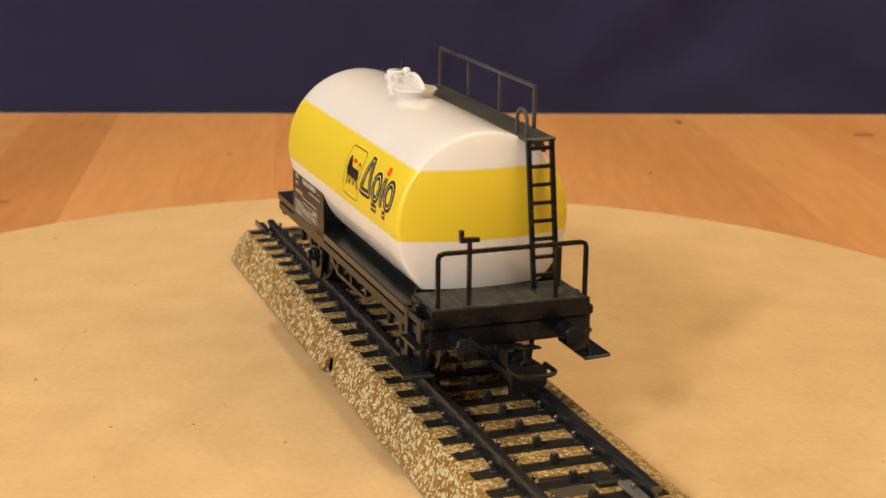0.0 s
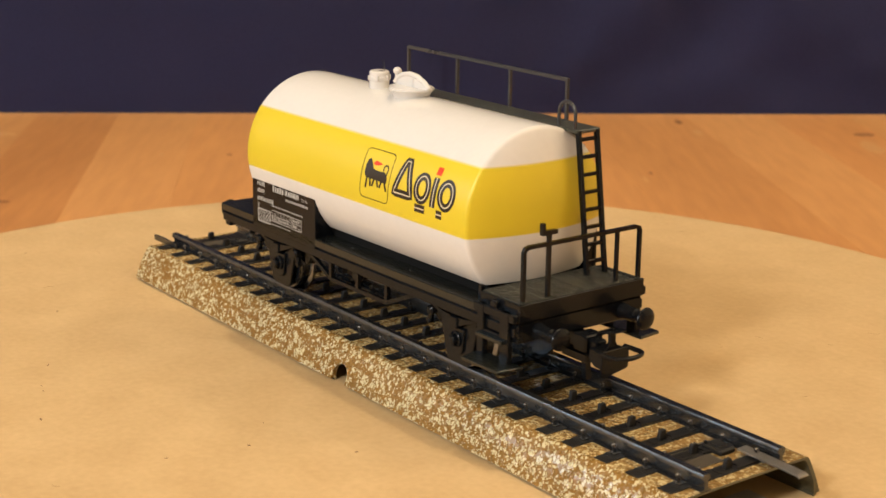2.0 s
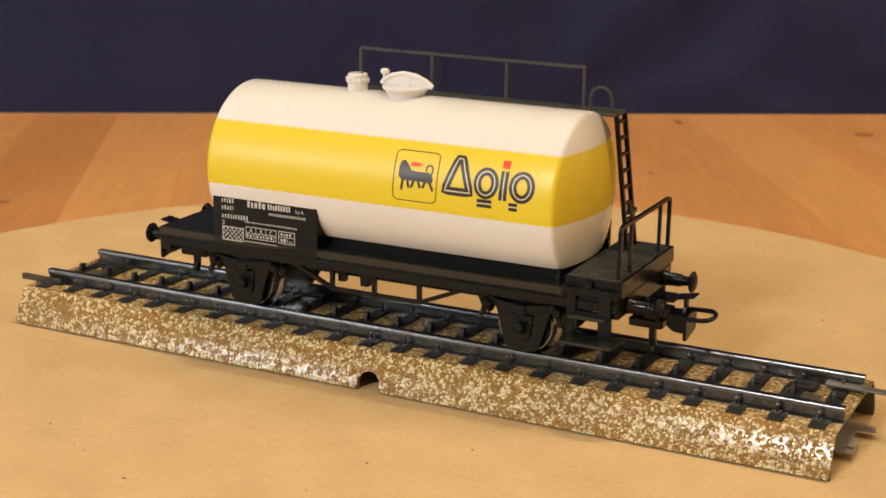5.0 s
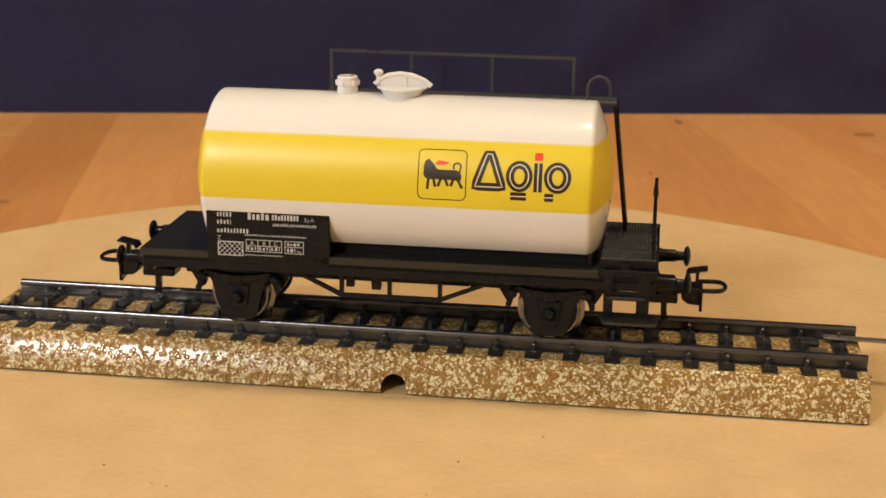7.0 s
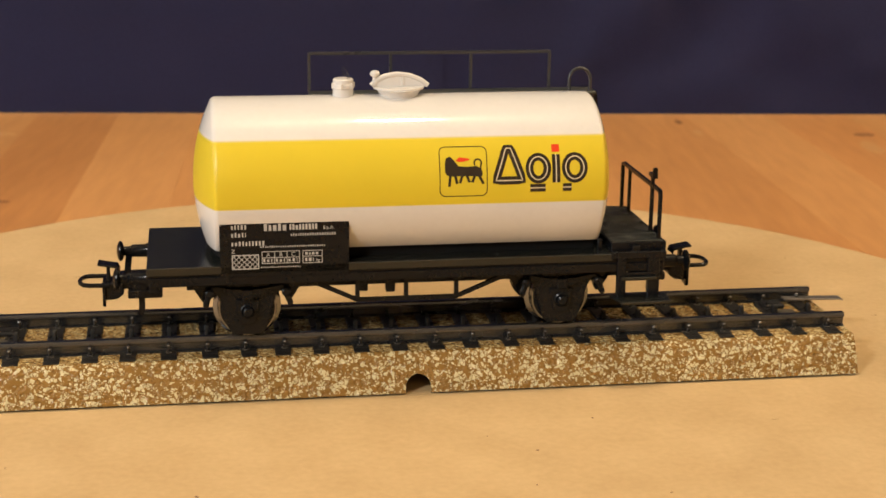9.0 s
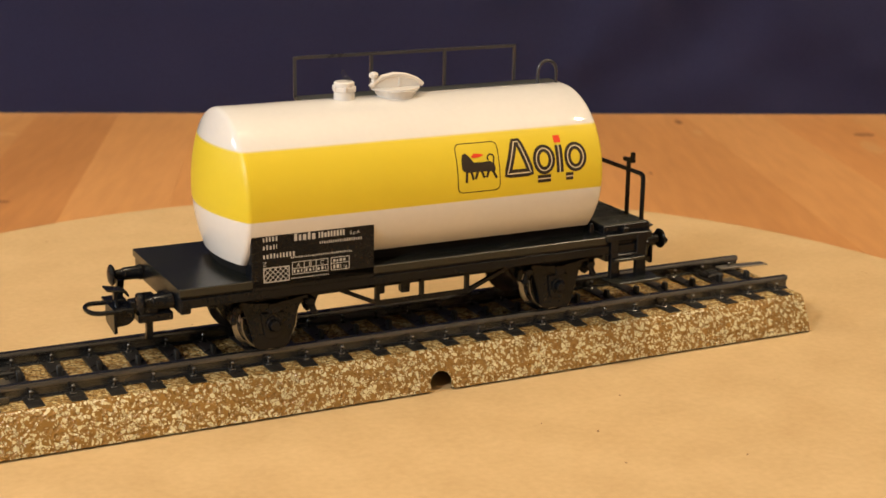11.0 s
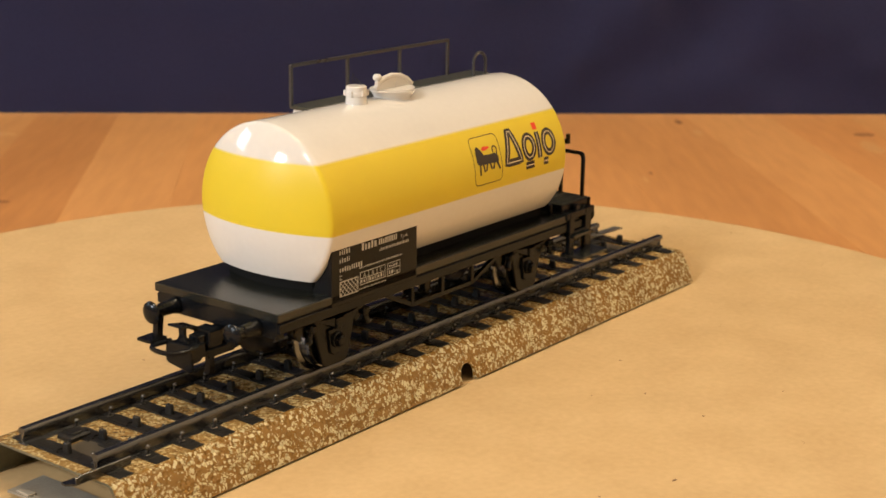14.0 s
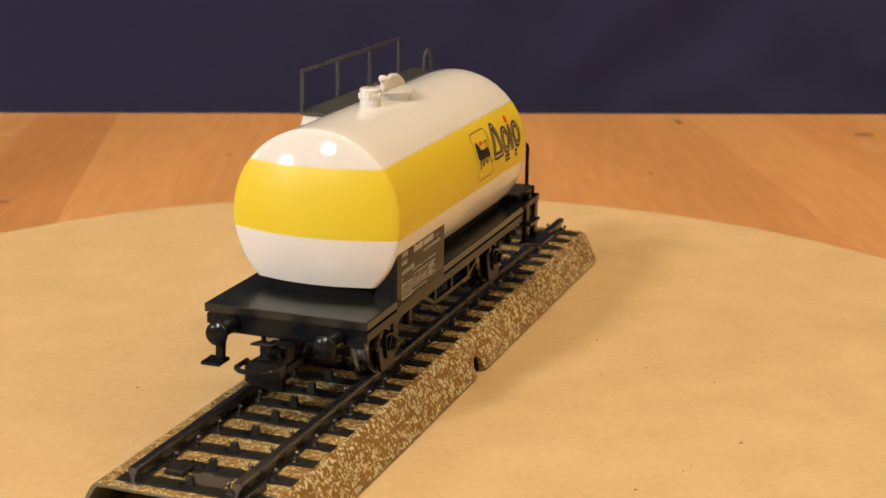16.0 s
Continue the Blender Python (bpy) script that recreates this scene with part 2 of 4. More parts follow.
def rod(bm, path, r, seg=8, square=False):
    """A rod of radius r along a list of points, with mitred bends."""
    pts = [Vector(p) for p in path]
    n = 4 if square else seg
    t = bmesh.new()
    rings = []
    ref = None
    for i, p in enumerate(pts):
        d = (pts[min(i + 1, len(pts) - 1)] - pts[max(i - 1, 0)]).normalized()
        if ref is None:
            ref = Vector((0, 0, 1)) if abs(d.z) < 0.9 else Vector((1, 0, 0))
        u = d.cross(ref)
        if u.length < 1e-3:
            u = d.cross(Vector((0, 1, 0)))
        u.normalize()
        w = u.cross(d).normalized()
        ref = w
        k0 = 1.0
        if 0 < i < len(pts) - 1:
            c = (pts[i] - pts[i - 1]).normalized().dot((pts[i + 1] - pts[i]).normalized())
            k0 = min(1.5, 1 / max(0.5, math.sqrt((1 + c) / 2)))
        rr = r * k0 * (1.3 if square else 1)
        rings.append([t.verts.new(p + rr * (math.cos(2 * math.pi * (k + 0.5) / n) * u + math.sin(2 * math.pi * (k + 0.5) / n) * w)) for k in range(n)])
    for lo, hi in zip(rings, rings[1:]):
        for k in range(n):
            j = (k + 1) % n
            t.faces.new((lo[k], lo[j], hi[j], hi[k]))
    t.faces.new(rings[0])
    t.faces.new(rings[-1][::-1])
    bmesh.ops.recalc_face_normals(t, faces=t.faces)
    join(bm, t)
    return bm


def arc(cx, cz, r, a0, a1, n, y):
    return [(cx + r * math.cos(radians(a0 + (a1 - a0) * i / n)), y, cz + r * math.sin(radians(a0 + (a1 - a0) * i / n))) for i in range(n + 1)]


def thing(name, label, category, group="", kind=""):
    return tagged(new(name), label, category, group, kind)


# ---- room ----
def slab(name, x0, x1, y0, y1, z0, z1, material):
    return tagged(part(name, box(bmesh.new(), x0, x1, y0, y1, z0, z1, 0), material, off=Vector()), kind="structure")


# Unseen walls and ceiling, added close by to bounce fill light onto the table.
def room():
    slab("floor", -1600, 1600, -2000, 1200, -800, -750, FLOOR)
    slab("ceiling", -1600, 1600, -2000, 1200, 1700, 1750, PAPER)
    slab("bounce_wall_north", -1600, 1600, 1200, 1250, -750, 1700, PAPER)
    slab("bounce_wall_south", -1600, 1600, -2050, -2000, -750, 1700, PAPER)
    slab("bounce_wall_east", 1600, 1650, -2000, 1200, -750, 1700, PAPER)
    slab("bounce_wall_west", -1650, -1600, -2000, 1200, -750, 1700, PAPER)


# knots and pale flecks in the table top: centre, half sizes
KNOTS = [(190.5, 329.2, 4.6, 3.2), (-133.0, 204.0, 2.6, 1.6), (117.5, 354.5, 1.5, 5.0), (90.3, 253.5, 0.7, 1.8), (-66.3, 281.0, 1.0, 1.4)]
FLECKS = [(186.4, 304.0, 4.0, 13.0), (121.5, 331.0, 2.0, 7.0), (86.8, 243.0, 0.9, 5.0), (-91.8, 280.1, 1.3, 1.9), (-160.3, 317.0, 5.0, 4.0)]


def table():
    t = thing("table", "oiled orange-brown beech butcher-block table", "table")
    rng = random.Random(4)
    turn = Matrix.Rotation(radians(4.0), 4, "Z")
    edges = [-161, -127, -93, -59, -31, 3, 35, 69, 118, 155]
    tones = [BEECH_RED, BEECH_PALE, BEECH, BEECH_RED, BEECH, BEECH_PALE, BEECH, BEECH, BEECH_PALE, BEECH_RED]
    while edges[-1] < 560:
        edges.append(edges[-1] + rng.choice((30, 34, 38, 42)))
        tones.append(rng.choice((BEECH, BEECH_PALE, BEECH_RED)))
    while edges[0] > -560:
        edges.insert(0, edges[0] - rng.choice((28, 32, 36, 40)))
        tones.insert(0, rng.choice((BEECH, BEECH_PALE, BEECH_RED)))
    shift = 30.0
    for a, b, tone in zip(edges, edges[1:], tones):
        y = -560 - rng.uniform(0, 200)
        while y < 395:
            y1 = min(y + rng.uniform(260, 480), 400)
            if y1 > 60:
                y1 = 400
            bm = box(bmesh.new(), a + shift + 0.015, b + shift - 0.015, max(y, -560) + 0.02, y1 - 0.02, -32, 0, 0.06)
            bmesh.ops.transform(bm, matrix=turn, verts=bm.verts)
            if y1 > -560:
                part("plank", bm, tone, t, smooth=0, off=Vector())
            y = y1
    for name, spots, material in (("knot", KNOTS, KNOT), ("pale_fleck", FLECKS, SAPWOOD)):
        for x, y, lx, ly in spots:
            bm = bmesh.new()
            bmesh.ops.create_icosphere(bm, subdivisions=3, radius=1)
            for v in bm.verts:
                v.co *= 1 + 0.35 * noise.noise((v.co.x * 1.7 + x, v.co.y * 1.7, 0.3))
            bmesh.ops.transform(bm, matrix=Matrix.Translation((x, y, 0.0)) @ Matrix.Diagonal((lx, ly, 0.05, 1)), verts=bm.verts)
            part(name, bm, material, t, off=Vector())
    for sx in (-1, 1):
        for sy in (-480, 320):
            bm = box(bmesh.new(), sx * 470 - 30, sx * 470 + 30, sy - 30, sy + 30, -750, -32, 3)
            part("leg", bm, BEECH, t, off=Vector())


def cloth(name, x0, x1, y_at, folds, label):
    bm = bmesh.new()
    nx, nz = 180, 90
    grid = []
    for i in range(nx + 1):
        col = []
        for k in range(nz + 1):
            x, z = x0 + (x1 - x0) * i / nx, 0.6 + 620 * (k / nz) ** 1.6
            col.append(bm.verts.new((x, y_at + 0.029 * x + folds(x, z), z)))
        grid.append(col)
    for i in range(nx):
        for k in range(nz):
            bm.faces.new((grid[i][k], grid[i + 1][k], grid[i + 1][k + 1], grid[i][k + 1]))
    bmesh.ops.solidify(bm, geom=bm.faces[:], thickness=0.8)
    return tagged(part(name, bm, CLOTH, smooth=60, off=Vector()), label, "curtain", "cloth backdrop")


def curtains():
    def calm(x, z):
        return min(1.0, z / 22) * (1.2 * math.sin(x * 0.021 + 1.0) + 1.8 * noise.noise((x * 0.024, z * 0.022, 1.0))) - 0.5 * math.exp(-((x - 14) / 6) ** 2)

    def wrinkled(x, z):
        fold = 2.6 * math.sin((x - 1.1 * z) * 0.085 + 0.6) * math.exp(-((x - 105) / 60) ** 2) + 2.4 * math.sin((x + 1.3 * z) * 0.075) * math.exp(-((x - 190) / 55) ** 2)
        return 2.0 + min(1.0, z / 22) * (0.8 * fold + 2.6 * noise.noise((x * 0.022, z * 0.020, 5.0)) + 1.2 * noise.noise((x * 0.06, z * 0.05, 9.0)))

    cloth("curtain", -620, 17, 366.3, calm, "dark navy cotton cloth hanging behind the table")
    cloth("curtain", 10, 640, 365.0, wrinkled, "dark navy cotton cloth, softly creased, behind the table")


# ---- turntable ----
def turntable():
    t = thing("turntable", "round tan fibreboard disc turning on the table", "turntable")
    part("disc", turned(bmesh.new(), [(0.1, -6), (149.0, -6), (149.7, -5.3), (149.7, -0.6), (149.1, 0), (0.1, 0)], (0, 0, 0), seg=160), MDF, t, off=Vector())
    part("base", turned(bmesh.new(), [(0.1, -16), (60, -16), (60, -10), (40, -6.1), (0.1, -6.1)], (0, 0, 0), seg=48), BLACK, t, off=Vector())
    rng = random.Random(11)
    for k in range(34):
        a, r = rng.uniform(0, 6.283), math.sqrt(rng.uniform(0.1, 0.96)) * 144
        x, y, d, L = r * math.cos(a), r * math.sin(a), rng.uniform(0, 6.283), rng.uniform(0.5, 1.6)
        if abs(y - 2) < 21 and abs(x) < 97:
            continue
        bend = rng.uniform(-0.5, 0.5)
        pts = [(x + L * q * math.cos(d + bend * q), y + L * q * math.sin(d + bend * q), 0.01) for q in (-1, -0.5, 0, 0.5, 1)]
        part("fibre", rod(bmesh.new(), pts, rng.uniform(0.03, 0.06), 4), FIBRE, t, off=Vector())
    for k in range(26):
        a, r = rng.uniform(0, 6.283), math.sqrt(rng.uniform(0.06, 0.97)) * 145
        x, y = r * math.cos(a), r * math.sin(a)
        if abs(y - 2) < 21 and abs(x) < 95:
            continue
        s = rng.uniform(0.14, 0.36)
        bm = bmesh.new()
        bmesh.ops.create_icosphere(bm, subdivisions=1, radius=1)
        bmesh.ops.transform(bm, matrix=Matrix.Translation((x, y, 0.03)) @ Matrix.Rotation(rng.uniform(0, 3), 4, "Z") @ Matrix.Diagonal((s * rng.uniform(0.8, 2.0), s * 0.7, 0.08, 1)), verts=bm.verts)
        part("speck", bm, SPECK, t, off=Vector())
    return t


# ---- track ----
def track():
    t = thing("track", "tinplate model railway track with flecked brown ballast print", "model track")
    # pressed roadbed: a thin shell, open below, with a cable hole in each flank
    outer = [(-17.7, 0.0), (-17.7, 0.45), (-18.6, 0.45), (-18.5, 0.8), (-17.5, 3.2), (-16.35, 5.5), (-15.5, 6.95), (-15.05, 7.5), (-14.5, 7.7), (14.5, 7.7), (15.05, 7.5), (15.5, 6.95), (16.35, 5.5), (17.5, 3.2), (18.5, 0.8), (18.6, 0.45), (17.7, 0.45), (17.7, 0.0)]
    inner = [(math.copysign(min(abs(y) * 0.965, 17.2), y), z - 0.45 if z > 1 else z) for y, z in outer]
    bm = bmesh.new()
    xs = [-88.7, -60, -30, -2.9, 2.9, 30, 60, 90.0]
    rows = [[bm.verts.new((x, y, z)) for y, z in outer] + [bm.verts.new((x, y, z)) for y, z in inner[::-1]] for x in xs]
    n = len(rows[0])
    for k, (a, b) in enumerate(zip(rows, rows[1:])):
        for i in range(n):
            j = (i + 1) % n
            f = bm.faces.new((a[i], a[j], b[j], b[i]))
            # slot 1 darkens the recessed foot as a painted contact shadow
            f.material_index = 1 if i >= len(outer) - 3 or i < 2 else 2 if i == 8 else 0
            if i >= len(outer):
                f.material_index = 3
    for cap in (rows[0], rows[-1][::-1]):
        bm.faces.new(cap).material_index = 3
    bed = part("roadbed", bm, [BED, FOOT_SHADE, BED_TOP, TIN_BACK], t, smooth=35)
    # round-topped cable holes cut through both flanks
    cut = prism(bmesh.new(), [(-2.5, -1), (2.5, -1), (2.5, 1.4)] + [(2.5 * math.cos(radians(a)), 1.4 + 2.5 * math.sin(radians(a))) for a in range(15, 180, 15)] + [(-2.5, 1.4)], "y", -25, 25)
    cutter = part("cutter", cut, BED, smooth=0)
    mod = bed.modifiers.new("hole", "BOOLEAN")
    mod.object, mod.operation, mod.solver = cutter, "DIFFERENCE", "EXACT"
    dg = bpy.context.evaluated_depsgraph_get()
    me = bpy.data.meshes.new_from_object(bed.evaluated_get(dg))
    bed.modifiers.clear()
    bed.data = me
    me.polygons.foreach_set("use_smooth", [True] * len(me.polygons))
    me.set_sharp_from_angle(angle=radians(32))
    bpy.data.objects.remove(cutter)
    # rails: head, web and foot
    prof = [(-1.15, 7.95), (1.15, 7.95), (1.15, 8.3), (0.35, 8.6), (0.35, 9.8), (0.8, 10.05), (0.8, 10.75), (0.6, 11.0), (-0.6, 11.0), (-0.8, 10.75), (-0.8, 10.05), (-0.35, 9.8), (-0.35, 8.6), (-1.15, 8.3)]
    for y, x0, x1 in ((-8.9, -86.5, 90.0), (8.9, -87.0, 89.5)):
        part("rail", prism(bmesh.new(), [(y + a, z - 0.45) for a, z in prof], "x", x0, x1), RAIL, t, "dark browned steel rail", smooth=40)
    # sleepers, rail clips and centre studs, one of each kind shared
    sl = bmesh.new()
    box(sl, -1.5, 1.5, -14.4, 12.3, 7.92, 8.1, 0.06)
    box(sl, -1.55, 1.55, -12.2, -6.4, 8.08, 8.18, 0.05)
    box(sl, -1.55, 1.55, 6.4, 12.2, 8.08, 8.18, 0.05)
    cl = bmesh.new()
    box(cl, -0.6, 0.6, -0.55, 0.7, 8.1, 8.42, 0.12)
    rod(cl, [(0, 0.1, 8.3), (0, -0.25, 9.0), (0, -0.3, 9.6)], 0.27, 8)
    bmesh.ops.create_icosphere(cl, subdivisions=2, radius=0.43, matrix=Matrix.Translation((0, -0.38, 9.72)))
    st = bmesh.new()
    prism(st, [(-0.85, 8.05), (0.85, 8.05), (0.62, 9.75), (0.35, 10.0), (0.0, 9.72), (-0.35, 10.0), (-0.62, 9.75)], "x", -0.42, 0.42, 0.1)
    box(st, -0.9, 0.9, -2.65, -1.75, 8.06, 8.2, 0.05)
    # raised half plate with a round notch beside the stud
    prism(st, [(-1.3, 6.3), (1.3, 6.3), (1.3, 1.2)] + [(1.0 * math.cos(radians(a)), 1.0 + 1.0 * math.sin(radians(a))) for a in (10, 35, 60, 90, 120, 145, 170)] + [(-1.3, 1.2)], "z", 8.06, 8.34)
    first = {}
    rng = random.Random(3)
    for k in range(-11, 13):
        x = -3.17 + 7.43 * k
        places = [("sleeper", 0, 0, sl, SLEEPER)]
        places += [("rail_clip", y, r, cl, CLIP) for y, r in ((-10.75, 0), (-7.05, 180), (7.05, 0))]
        if k == -11:
            places = [p for p in places if p[1] not in (-10.75, 7.05)]
        places += [("centre_stud", 0, 0, st, SLEEPER)]
        for name, y, r, src, m in places:
            if name not in first:
                ob = part(name, src.copy(), m, t, off=Vector())
                first[name] = ob.data
            else:
                ob = new(name, first[name])
                ob.parent = t
            j = rng.uniform(-0.12, 0.12)
            ob.matrix_basis = pose((x + OFF.x + j) * MM, (y + OFF.y) * MM, -0.2 * MM, 0, 0, r + rng.uniform(-2, 2))
    # connecting tongues at rail ends, lugs under the bed, contact strips
    for s, y, out in ((1, 6.9, 1), (-1, -10.7, 1)):
        if s > 0:
            bm = prism(bmesh.new(), [(83.0, 8.7), (95.6, 8.45), (96.2, 8.2), (96.3, 8.5), (95.7, 8.8), (83.0, 9.05)], "y", y - 1.5, y + 0.8, 0.06)
            prism(bm, [(84.0, 7.8), (88.0, 7.8), (88.0, 8.6), (84.0, 8.7)], "y", y - 0.4, y + 0.4, 0.05)
        else:
            bm = prism(bmesh.new(), [(-81.4, 7.9), (-92.5, 7.9), (-92.5, 9.2), (-91.0, 9.4), (-81.4, 9.3)], "y", -11.5, -11.15, 0.08)
            prism(bm, [(-81.4, -11.3), (-92.5, -11.3), (-93.6, -10.2), (-93.4, -9.0), (-81.4, -9.4)], "z", 7.85, 8.15)
        part("connecting_tongue", bm, TONGUE if s > 0 else RAIL, t, "bent dark steel tongue")
        bm = prism(bmesh.new(), [(s * 84.0, s * 7.6), (s * 92.4, s * 7.4), (s * 93.0, s * 5.0), (s * 89.6, s * 4.2), (s * 89.6, s * 0.6), (s * 91.2, s * 0.0), (s * 91.6, s * -7.4), (s * 84.0, s * -7.8)], "z", 1.2, 1.55)
        prism(bm, [(s * 89.8, s * -2.2), (s * 91.3, s * -2.4), (s * 91.2, s * -5.6), (s * 89.8, s * -5.4)], "z", 1.55, 2.0, 0.1)
        part("contact_lug", bm, TIN, t, "bare tin contact lug")
        bm = box(bmesh.new(), *sorted((s * 76.4, s * 83.4)), -4.8, 2.2, 7.72, 7.86, 0.04)
        part("contact_plate", bm, BROWN, t, "bare brown strip between the sleepers")
        bm = box(bmesh.new(), *sorted((s * 76.2, s * 76.8)), -5.0, 6.0, 7.72, 8.1, 0.08)
        box(bm, *sorted((s * 79.2, s * 79.7)), -4.6, -1.2, 7.8, 8.05, 0.06)
        box(bm, *sorted((s * 79.2, s * 79.7)), 1.2, 3.4, 7.8, 8.05, 0.06)
        part("contact_strip", bm, SLEEPER, t)
        bm = box(bmesh.new(), *sorted((s * 77.4, s * 82.0)), 2.8, 6.4, 7.7, 8.75, 0.3)
        box(bm, *sorted((s * 77.8, s * 78.4)), 3.0, 3.5, 8.7, 9.3, 0.1)
        box(bm, *sorted((s * 78.6, s * 80.8)), 3.6, 5.4, 8.7, 8.95, 0.1)
        part("contact_block", bm, SLEEPER, t)
    return t


# ---- tank wagon ----
ZC, RT = 39.95, 16.2


def wrap(x, ang, r):
    a = radians(ang)
    return Vector((x, -r * math.cos(a), ZC + r * math.sin(a)))


def decal_line(bm, pts, width, closed=False, lift=0.05, r=None):
    """A printed stroke on the tank's flank, through points (x, millimetres round the shell)."""
    r = (r or RT) + lift
    fine = []
    src = pts + ([pts[0]] if closed else [])
    for p, q in zip(src, src[1:]):
        n = max(1, int(math.hypot(q[0] - p[0], q[1] - p[1]) / 0.7))
        fine += [(p[0] + (q[0] - p[0]) * i / n, p[1] + (q[1] - p[1]) * i / n) for i in range(n)]
    if not closed:
        fine.append(src[-1])
    N = len(fine)
    rows = []
    for i, p in enumerate(fine):
        a = fine[(i - 1) % N] if closed or i > 0 else p
        b = fine[(i + 1) % N] if closed or i < N - 1 else p
        d = Vector((b[0] - a[0], b[1] - a[1])).normalized()
        nrm = Vector((-d.y, d.x)) * width / 2
        rows.append([bm.verts.new(wrap(p[0] + k * nrm.x, math.degrees((p[1] + k * nrm.y) / RT), r)) for k in (-1, 1)])
    for i in range(N if closed else N - 1):
        j = (i + 1) % N
        bm.faces.new((rows[i][0], rows[j][0], rows[j][1], rows[i][1]))
    return bm


def decal_fill(bm, outline, lift=0.05):
    """A filled printed shape: outline as (x, low, high) columns."""
    r = RT + lift
    cols = []
    for x, lo, hi in outline:
        cols.append([bm.verts.new(wrap(x, math.degrees((lo + (hi - lo) * k / 6) / RT), r)) for k in range(7)])
    for a, b in zip(cols, cols[1:]):
        for k in range(6):
            bm.faces.new((a[k], b[k], b[k + 1], a[k + 1]))
    return bm


def rounded(x0, x1, s0, s1, r, n=5):
    pts = []
    for cx, cy, a in ((x1 - r, s1 - r, 0), (x0 + r, s1 - r, 90), (x0 + r, s0 + r, 180), (x1 - r, s0 + r, 270)):
        pts += [(cx + r * math.cos(radians(a + 90 * i / n)), cy + r * math.sin(radians(a + 90 * i / n))) for i in range(n + 1)]
    return pts


def ring(cx, cy, rx, ry, n=28, a0=0, a1=360):
    m = n if a1 - a0 == 360 else n + 1
    return [(cx + rx * math.cos(radians(a0 + (a1 - a0) * i / n)), cy + ry * math.sin(radians(a0 + (a1 - a0) * i / n))) for i in range(m)]


def tank(w):
    bm = bmesh.new()
    prof = []
    for side, rim, dome in ((-1, -38.2, 3.9), (1, 36.5, 3.5)):
        ball = (RT ** 2 + dome ** 2) / (2 * dome)
        cap = [(r, rim + side * (math.sqrt(ball ** 2 - r ** 2) - ball + dome)) for r in [0.1] + [RT * k / 12 for k in range(1, 11)] + [RT - 0.8]]
        r0, x0 = cap[-1]
        for q in (0.25, 0.5, 0.75):
            cap.append(((1 - q) ** 2 * r0 + (1 - (1 - q) ** 2) * RT, (1 - q) ** 2 * x0 + 2 * q * (1 - q) * rim + q * q * (rim - side * 0.7)))
        cap.append((RT, rim - side * 0.7))
        prof += cap if side < 0 else cap[::-1]
    mid = prof.index((RT, -38.2 + 0.7))
    prof[mid + 1:mid + 1] = [(RT, x) for x in range(-34, 34, 4)]
    turned(bm, prof, (0, 0, ZC), "x", seg=96)
    low = bmesh.ops.bisect_plane(bm, geom=bm.verts[:] + bm.edges[:] + bm.faces[:], plane_co=(0, 0, 28.6), plane_no=(0, 0, -1), clear_outer=True)
    bmesh.ops.holes_fill(bm, edges=[e for e in low["geom_cut"] if isinstance(e, bmesh.types.BMEdge)])
    body = part("tank", bm, SHELL_PAINT, w, "glossy white tank with a broad yellow band", smooth=38)
    # emblem frame and its plain shapes
    part("emblem_frame", decal_line(bmesh.new(), rounded(4.0, 13.1, -0.7, 8.8, 1.1), 0.16, True), INK, body, "thin black rounded frame")
    bm = decal_fill(bmesh.new(), [(5.0, 3.9, 5.6), (5.3, 3.4, 6.6), (6.0, 3.1, 6.9), (6.9, 3.1, 6.0), (7.6, 3.1, 5.0), (9.4, 3.1, 4.9), (11.2, 3.0, 5.0), (11.9, 2.9, 4.5), (12.2, 3.2, 4.0)])
    blot = part("emblem_blot", bm, INK, body, "plain black emblem blot")
    for x, low, lean in ((5.9, 1.2, -0.1), (7.1, 1.7, 0.2), (8.1, 1.8, -0.3), (9.4, 1.9, 0.3), (10.5, 1.9, -0.3), (11.9, 1.6, 0.5)):
        part("emblem_bar", decal_line(bmesh.new(), [(x + lean, low), (x - lean, 3.4)], 0.5), INK, body)
    part("emblem_curl", decal_line(bmesh.new(), [(11.8, 4.3)] + ring(11.35, 5.6, 0.7, 0.7, 12, -30, 220), 0.3), INK, body)
    part("emblem_flash", decal_fill(bmesh.new(), [(7.2, 6.0, 6.2), (7.8, 5.8, 6.7), (8.8, 5.9, 6.6), (9.8, 6.2, 6.4)], 0.06), RED, body, "small red flash")

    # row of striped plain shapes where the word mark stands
    def striped(name, pts, width, closed=False):
        part(name, decal_line(bmesh.new(), pts, width, closed), INK, body, "black plain shape with a fine pale stripe")
        part("mark_stripe", decal_line(bmesh.new(), pts, width * 0.15, closed, 0.08), STRIPE, body)

    striped("mark_triangle", [(14.8, 2.1), (16.9, 8.3), (17.8, 8.3), (20.0, 2.1)], 1.55, True)
    striped("mark_ring", ring(23.1, 4.3, 1.75, 2.2), 1.5, True)
    striped("mark_bar", [(21.5, 0.55), (24.5, 0.55)], 1.5)
    striped("mark_bar", [(26.6, 1.5), (26.6, 6.9)], 1.55)
    striped("mark_ring", ring(30.25, 4.3, 1.8, 2.2), 1.5, True)
    striped("mark_bar", [(27.9, 0.55), (29.6, 0.55)], 1.5)
    part("mark_square", decal_fill(bmesh.new(), [(25.85, 7.4, 8.9), (27.35, 7.4, 8.9)]), RED, body, "small red square")
